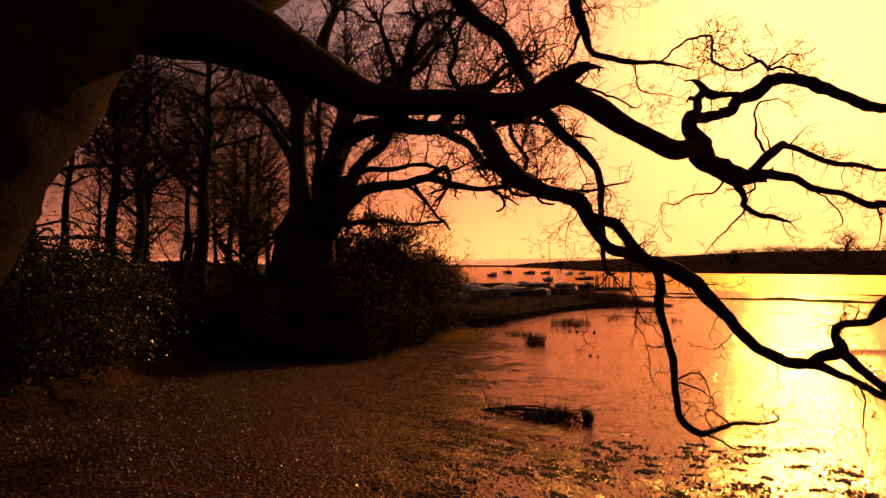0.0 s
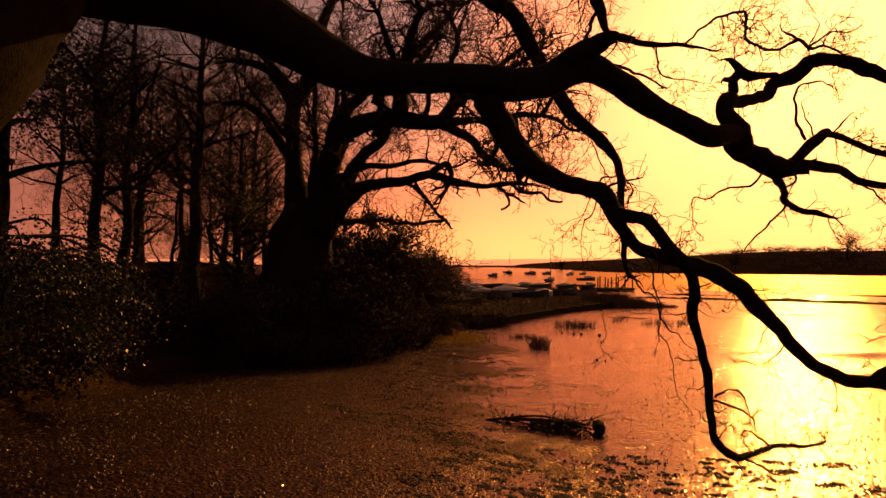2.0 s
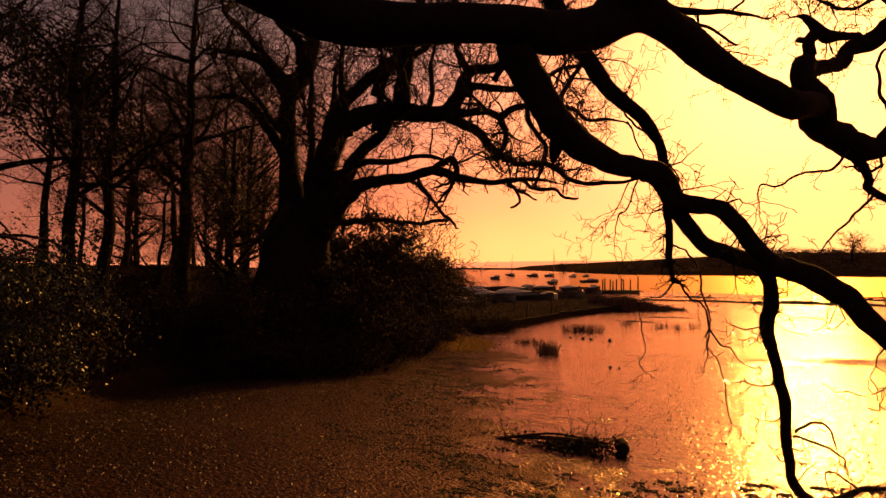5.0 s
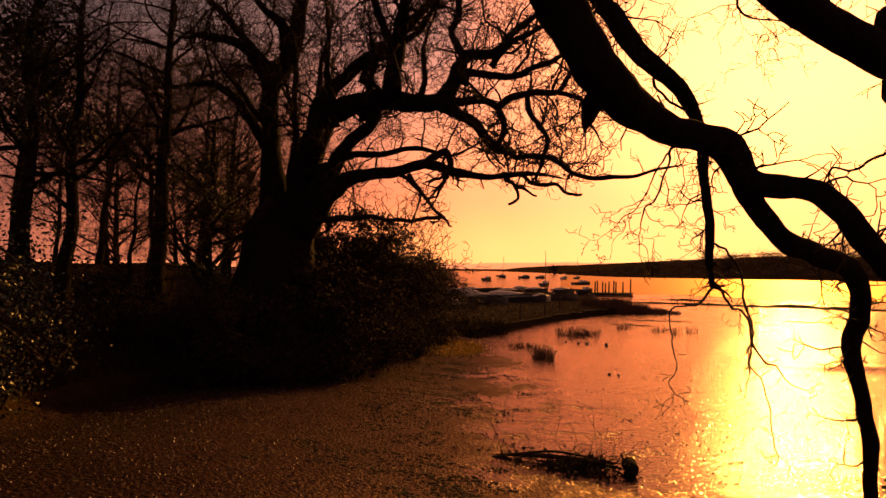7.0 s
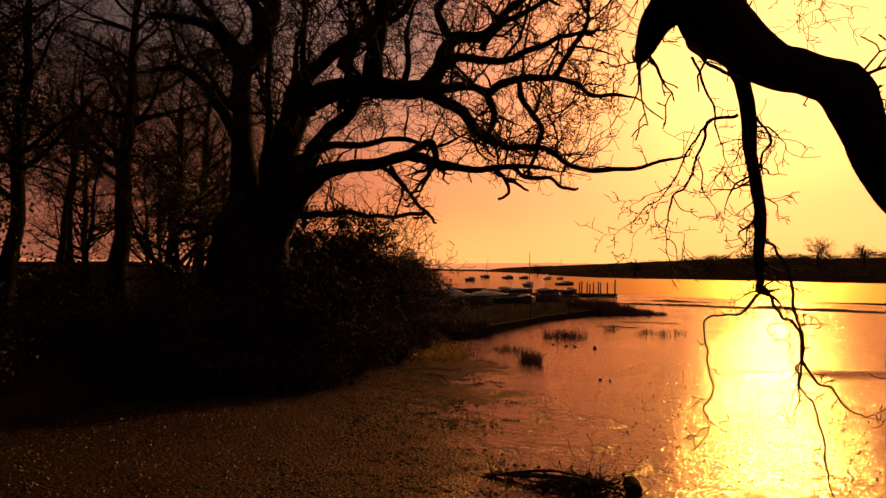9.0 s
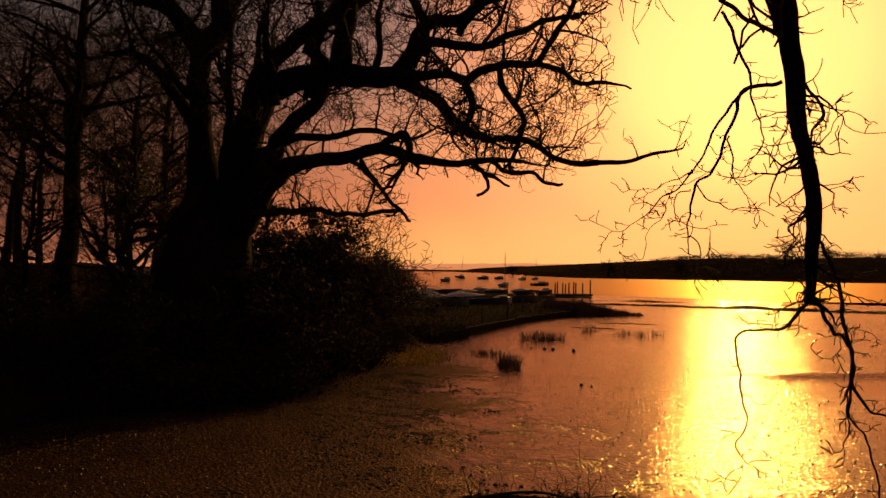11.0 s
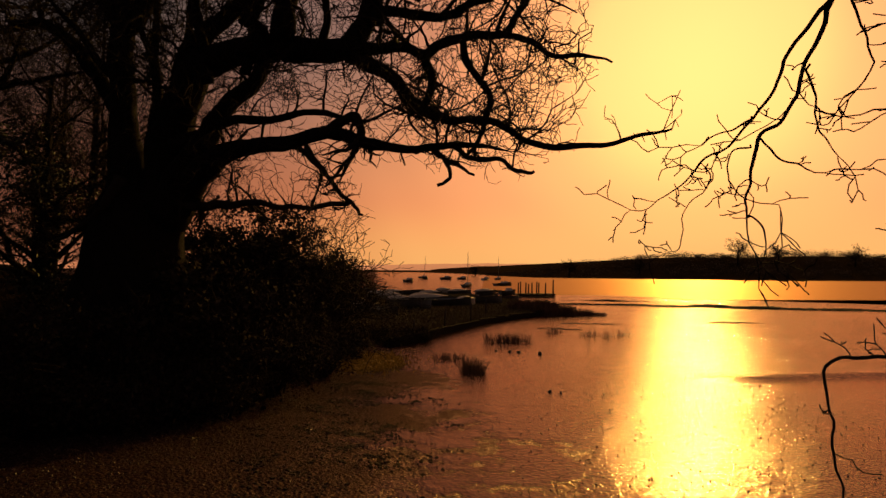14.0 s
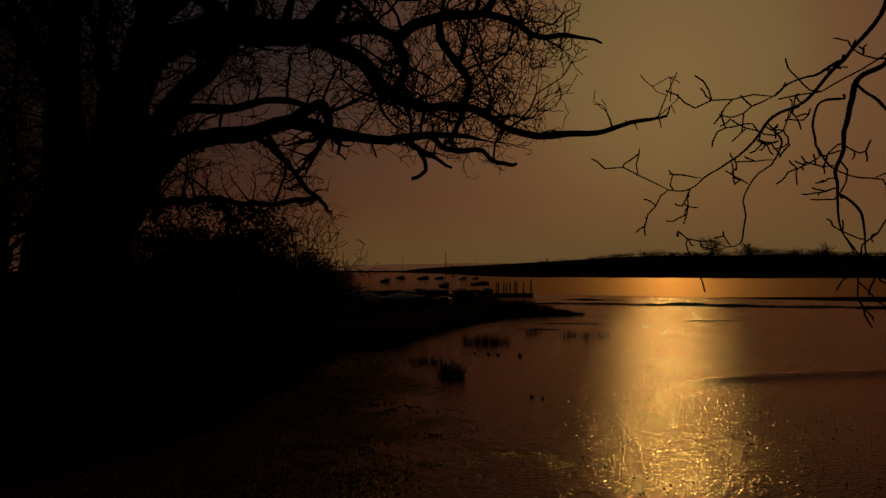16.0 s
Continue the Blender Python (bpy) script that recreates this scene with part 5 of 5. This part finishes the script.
# ---- boats, jetty and fence ----
def boat(x, y, turn, length, beam, depth, hull_mat, label, kind, tilt=0, mast=0.0, lean=0):
    ob = thing("boat", label, "boat", (x, y, max(ground_z(x, y), -0.16)), "boats on the mud")
    ob.rotation_euler = (radians(tilt), radians(lean), radians(turn))
    n, m = 13, 9
    v, f = [], []
    for i in range(n):
        u = i / (n - 1)
        w = beam / 2 * (1 - max(0, (u - 0.45) / 0.55) ** 2.2) * (0.82 + 0.18 * min(1, u * 4))
        sheer = depth * (0.85 + 0.35 * u * u)
        for k in range(m):
            a = -1 + 2 * k / (m - 1)
            v.append((length * (u - 0.5) + 0.12 * length * u * (1 - abs(a)) * 0.0, w * math.copysign(abs(a) ** 0.7, a) if a else 0, sheer * abs(a) ** 2.2))
    for i in range(n - 1):
        for k in range(m - 1):
            f.append((i * m + k, i * m + k + 1, (i + 1) * m + k + 1, (i + 1) * m + k))
    f.append(tuple(range(m)))
    part("hull", mesh_of("hull", v, f, hull_mat), ob)
    rim = Tubes()
    for s in (0, m - 1):
        rim.add([(*v[i * m + s], 0.018) for i in range(n)], 6)
    part("gunwale", rim.mesh("gunwale", TIMBER), ob)
    if kind == "cover":
        cv, cf = [], []
        for i in range(n):
            for k in range(m):
                a = -1 + 2 * k / (m - 1)
                p = v[i * m + (0 if a < 0 else m - 1)]
                cv.append((p[0], p[1] * abs(a), p[2] + depth * 0.55 * (1 - a * a) * math.sin(math.pi * min(1, 0.15 + i / n))))
        for i in range(n - 1):
            for k in range(m - 1):
                cf.append((i * m + k, i * m + k + 1, (i + 1) * m + k + 1, (i + 1) * m + k))
        part("cover", mesh_of("cover", cv, cf, COVER), ob, "stretched canvas cover")
    else:
        for u in (-0.25, 0.1):
            seat = bmesh.new()
            bmesh.ops.create_cube(seat, size=1, matrix=Matrix.Translation((length * u, 0, depth * 0.7)) @ Matrix.Diagonal((0.22, beam * 0.85, 0.04, 1)))
            me = bpy.data.meshes.new("thwart")
            seat.to_mesh(me)
            seat.free()
            me.transform(Matrix.Scale(S, 4))
            me.materials.append(TIMBER)
            part("thwart", me, ob)
    if kind == "cabin":
        cab = bmesh.new()
        bmesh.ops.create_cube(cab, size=1, matrix=Matrix.Translation((length * 0.08, 0, depth * 1.15)) @ Matrix.Diagonal((length * 0.36, beam * 0.66, depth * 0.75, 1)))
        for w in cab.verts:
            if w.co.z > depth * 1.2:
                w.co.x = length * 0.08 + (w.co.x - length * 0.08) * 0.72
                w.co.y *= 0.85
        bmesh.ops.bevel(cab, geom=cab.edges[:], offset=depth * 0.08, segments=2, affect="EDGES")
        me = bpy.data.meshes.new("cabin")
        cab.to_mesh(me)
        cab.free()
        me.transform(Matrix.Scale(S, 4))
        me.materials.append(HULL_PALE)
        part("cabin", me, ob, "pale coachroof")
    if mast:
        pole = Tubes()
        pole.add([(0.1, 0, depth * 0.5, 0.045), (0.1, 0, mast * 0.6, 0.04), (0.1, 0, mast, 0.02)], 8)
        part("mast", pole.mesh("mast", METAL), ob, "thin bare mast")
        stay = Tubes()
        stay.add([(0.1, 0, mast * 0.95, 0.008), (length * 0.48, 0, depth, 0.008)], 4)
        part("stay", stay.mesh("stay", METAL), ob)
    return ob


boat(2.4, 30.2, 24, 1.05, 0.66, 0.32, HULL_PALE, "small tender under a pale canvas cover on the marsh", "cover")
boat(1.5, 30.0, -14, 2.3, 0.72, 0.36, HULL_DARK, "open dark rowing boat on the marsh", "open", tilt=8)
boat(-0.4, 41.9, -8, 1.77, 0.68, 0.31, HULL_DARK, "long dark open boat with a pale bow", "open", tilt=-10)
boat(-1.7, 41.0, -16, 1.63, 0.68, 0.31, HULL_DARK, "long dark boat under a sagging cover", "cover", tilt=5)
boat(-2.4, 37.5, -30, 1.43, 0.64, 0.31, HULL_PALE, "weathered pale dinghy under a pale cover, lying tilted", "cover", tilt=10)
boat(-1.5, 36.2, -32, 1.36, 0.64, 0.29, HULL_PALE, "weathered pale dinghy under a pale cover, lying tilted", "cover", tilt=10)
boat(-3.6, 29.4, -38, 1.29, 0.60, 0.29, HULL_PALE, "weathered pale dinghy under a pale cover, lying tilted", "cover", tilt=10)
boat(-2.7, 28.9, -40, 1.29, 0.60, 0.27, HULL_PALE, "weathered pale dinghy under a pale cover, lying tilted", "cover", tilt=10)
boat(-4.6, 30.2, -36, 1.29, 0.60, 0.27, HULL_DARK, "dark dinghy lying tilted on the grass", "open", tilt=20)
boat(-3.9, 45.3, -14, 1.77, 0.72, 0.32, HULL_DARK, "dark boat lying behind the dinghies", "open", tilt=8)
boat(1.9, 44.8, 12, 1.02, 0.60, 0.29, HULL_PALE, "pale covered dinghy on the marsh", "cover", tilt=6)
boat(3.0, 43.0, -6, 1.63, 0.64, 0.27, HULL_DARK, "low dark boat on the marsh", "cover", tilt=0)
boat(4.4, 37.6, 10, 1.36, 0.60, 0.27, HULL_DARK, "dark open boat near the jetty", "open", tilt=-8)
boat(5.6, 37.3, 6, 1.36, 0.60, 0.29, HULL_DARK, "dark open boat near the jetty", "open", tilt=-8)
boat(7.0, 46.5, 20, 1.36, 0.72, 0.38, HULL_DARK, "dark cabin boat lying beside the jetty", "cabin")
boat(5.3, 46.8, 10, 1.63, 0.72, 0.36, HULL_DARK, "dark covered boat beside the jetty", "cover")
boat(0.3, 34.5, -22, 1.4, 0.62, 0.3, HULL_PALE, "weathered pale dinghy under a cover on the marsh", "cover", tilt=8)
boat(-0.9, 33.0, -30, 1.4, 0.6, 0.28, HULL_PALE, "weathered pale dinghy under a cover on the marsh", "cover", tilt=12)
boat(0.9, 39.0, -18, 1.5, 0.62, 0.3, HULL_DARK, "dark dinghy under a pale cover on the marsh", "cover", tilt=6)
boat(3.6, 33.8, 16, 1.5, 0.6, 0.28, HULL_DARK, "dark open dinghy on the marsh", "open", tilt=-6)
boat(-2.7, 25.8, -38, 1.6, 0.66, 0.32, HULL_DARK, "dark dinghy under a dull cover, lying tilted on the grass", "cover", tilt=12)
boat(-2.0, 25.2, -36, 1.6, 0.66, 0.32, HULL_PALE, "pale dinghy under a dull cover, lying tilted on the grass", "cover", tilt=14)
boat(-1.3, 24.6, -34, 1.5, 0.62, 0.30, HULL_DARK, "dark open dinghy pulled up on the grass", "open", tilt=16)
boat(-3.4, 26.6, -40, 1.6, 0.66, 0.32, HULL_PALE, "pale dinghy under a dull cover, lying tilted on the grass", "cover", tilt=10)
boat(-0.3, 27.8, -20, 2.0, 0.7, 0.34, HULL_DARK, "long dark rowing boat drawn up on the marsh", "open", tilt=-12)
boat(0.7, 32.0, -12, 2.2, 0.72, 0.34, HULL_DARK, "long dark boat lying on the marsh", "cover", tilt=6)
boat(3.4, 31.8, 8, 2.1, 0.7, 0.33, HULL_DARK, "long dark boat lying near the jetty", "open", tilt=-8)
boat(6.6, 56.1, 4, 2.7, 0.8, 0.18, HULL_DARK, "low dark pontoon boat on the mud", "open")
boat(11.3, 78.2, 32, 2.9, 1.1, 0.42, HULL_DARK, "small dark cabin boat on the mud", "cabin")
boat(5.7, 68.3, 60, 2.2, 0.9, 0.36, HULL_DARK, "small moored sloop with a bare mast", "cabin", mast=4.1)
boat(-1.5, 93.4, 55, 2.3, 1.0, 0.45, HULL_DARK, "moored launch on the mud", "cabin")
boat(1.1, 124.0, 50, 2.8, 1.2, 0.5, HULL_DARK, "moored cabin boat with a thin mast", "cabin", mast=5.0, lean=6)
boat(5.7, 119.6, 42, 3.0, 1.2, 0.5, HULL_DARK, "moored launch far out on the mud", "cabin")
boat(9.2, 121.8, 50, 2.8, 1.2, 0.45, HULL_DARK, "moored launch far out on the mud", "cabin")
boat(13.6, 117.7, 58, 2.6, 1.2, 0.5, HULL_PALE, "white moored launch catching the sun", "cabin")
boat(17.0, 124.0, 60, 2.6, 1.1, 0.45, HULL_DARK, "small moored sloop with a bare mast", "cabin", mast=4.8)
boat(-8.5, 88.0, 40, 2.6, 1.1, 0.5, HULL_DARK, "moored launch on the mud", "cabin")

jetty = thing("jetty", "short dark timber jetty with bare upright posts", "jetty", (7.3, 43.5, -0.02))
for k, (u, tall) in enumerate([(0.0, 0.8), (0.16, 0.85), (0.55, 0.8), (0.75, 0.72), (1.0, 0.8), (1.35, 0.85), (1.5, 0.8), (2.0, 0.8), (2.55, 0.95)]):
    post = Tubes()
    tall *= 1.35
    post.add([(u, 0, -0.25, 0.05), (u, 0.01, tall * 0.5, 0.05), (u + 0.01, 0, tall, 0.045)], 8, 0.1)
    part("post", post.mesh("post", TIMBER), jetty)
for s in (0, 1):
    for h in (0.05, 0.18):
        beam = Tubes()
        beam.add([(-0.2, s * 1.1 - 0.06, h, 0.05), (2.7, s * 1.1 - 0.06, h, 0.05)], 4)
        part("beam", beam.mesh("beam", TIMBER), jetty)
plank_v = [(a, b, c) for a in (-0.1, 0.1) for b in (-0.1, 1.2) for c in (0.22, 0.26)]
plank = mesh_of("plank", plank_v, [(0, 1, 3, 2), (4, 6, 7, 5), (0, 4, 5, 1), (2, 3, 7, 6), (0, 2, 6, 4), (1, 5, 7, 3)], TIMBER, False)
for k in range(13):
    part("plank", plank, jetty).location = Vector((k * 0.22, 0, 0.004 * (k % 3))) * S

fence = thing("fence", "thin leaning fence posts along the bank edge", "fence", (0, 0, 0))
for x, y in [(0.3, 17.6), (1.25, 19.9), (2.25, 22.0), (3.05, 24.4), (-0.9, 15.8)]:
    x -= 0.35
    z = ground_z(x, y)
    post = Tubes()
    post.add([(x, y, z - 0.1, 0.03), (x + 0.01, y, z + 0.3, 0.03), (x + 0.03, y, z + 0.6, 0.026)], 7, 0.1)
    part("post", post.mesh("post", TIMBER), fence)

# low timber edging along the foot of the bank
edging = thing("bank_edging", "dark low timber edging holding the marsh bank", "retaining wall", (0, 0, 0))
line_y = np.arange(16.6, 27.4, 0.45)
for a, b in zip(line_y[:-1], line_y[1:]):
    p, q = Vector((shore_x(a) - 0.05, a, 0)), Vector((shore_x(b) - 0.05, b, 0))
    n = (q - p).cross(Vector((0, 0, 1))).normalized() * 0.04
    lift = 0.22 + 0.05 * noise.noise((a * 3, b, 1))
    bv = [p - n, p + n, q + n, q - n]
    bv = [w + Vector((0, 0, -0.1)) for w in bv] + [w + Vector((0, 0, lift)) for w in bv]
    part("board", mesh_of("board", bv, [(0, 1, 5, 4), (1, 2, 6, 5), (2, 3, 7, 6), (3, 0, 4, 7), (4, 5, 6, 7)], EDGE, False), edging)


THIN[0] = 0.026
# ---- opposite shore: woods, single trees and far hills ----
def far_shore(x):
    return float(np.interp(x, (-4000, 0, 12, 33, 86, 400, 4000), (400, 400, 330, 157, 124, 110, 110)))


r = random.Random(200)
v, f = [], []
for _ in range(1300):
    x = r.uniform(24, 260)
    y = far_shore(x) + 12 + 45 * r.random()
    hgt = (1.0 + 1.6 * step01(25, 65, x)) * r.uniform(0.5, 1.2) * (0.85 + 0.4 * noise.noise((x * 0.05, 3, 1)) + 0.5 * noise.noise((x * 0.2, 5, 1)))
    base = ground_z(x, y)
    a, b = leaves(r, 44, in_ball((x, y, base + hgt * 0.3), (hgt * 1.1, hgt * 0.6, hgt * 0.45)), 0.3)
    k = len(v)
    v += a
    f += [tuple(i + k for i in q) for q in b]
tagged(new("far_wood", mesh_of("far_wood", v, f, FAR_WOOD, False)), "dark hedge and woodland along the opposite shore", "woodland", kind="stuff")


def far_tree(seed, x, y, tall, label):
    r = random.Random(seed)
    z = ground_z(x, y)
    ob = thing("tree", label, "tree", (x, y, z), "trees on the opposite shore")
    tubes = Tubes()
    tubes.add([(0, 0, -0.2, 0.22), (0.1, 0, tall * 0.3, 0.18), (0.1, 0, tall * 0.55, 0.1)], 8, 0.1)
    part("trunk", tubes.mesh("trunk", BARK), ob)
    crown = Tubes()
    for _ in range(15):
        w = r.uniform(0, 6.28)
        sprout(crown, r, Vector((0.05, 0, tall * r.uniform(0.25, 0.5))), Vector((math.cos(w), math.sin(w), r.uniform(0.3, 1.6))), tall * r.uniform(0.4, 0.6), 0.045, 2, 0.25, 0.05, kids=1.1)
    part("crown", crown.mesh("crown", TWIG), ob, "rounded bare crown", "stuff")


far_tree(210, 84.0, 150, 7.2, "round bare tree on the opposite shore")
far_tree(211, 95.0, 150, 5.0, "small tree on the opposite shore")
far_tree(212, 42.5, 163, 4.4, "small bare tree on the opposite shore")
far_tree(213, 60.0, 156, 4.0, "small bare tree on the opposite shore")
far_tree(214, 112.0, 145, 5.2, "bare tree on the opposite shore")
far_tree(215, 20.5, 210, 3.6, "small bare tree on the far point")

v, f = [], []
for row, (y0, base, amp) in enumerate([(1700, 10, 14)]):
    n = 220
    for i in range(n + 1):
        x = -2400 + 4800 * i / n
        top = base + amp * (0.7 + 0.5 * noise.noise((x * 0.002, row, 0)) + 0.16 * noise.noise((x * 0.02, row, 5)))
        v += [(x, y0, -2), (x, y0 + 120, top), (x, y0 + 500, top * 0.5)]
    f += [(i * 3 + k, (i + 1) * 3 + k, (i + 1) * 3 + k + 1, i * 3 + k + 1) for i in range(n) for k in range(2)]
tagged(new("backdrop", mesh_of("backdrop", v, f, HAZE_GLOW)), "low hazy hills along the horizon", "hills", kind="structure")
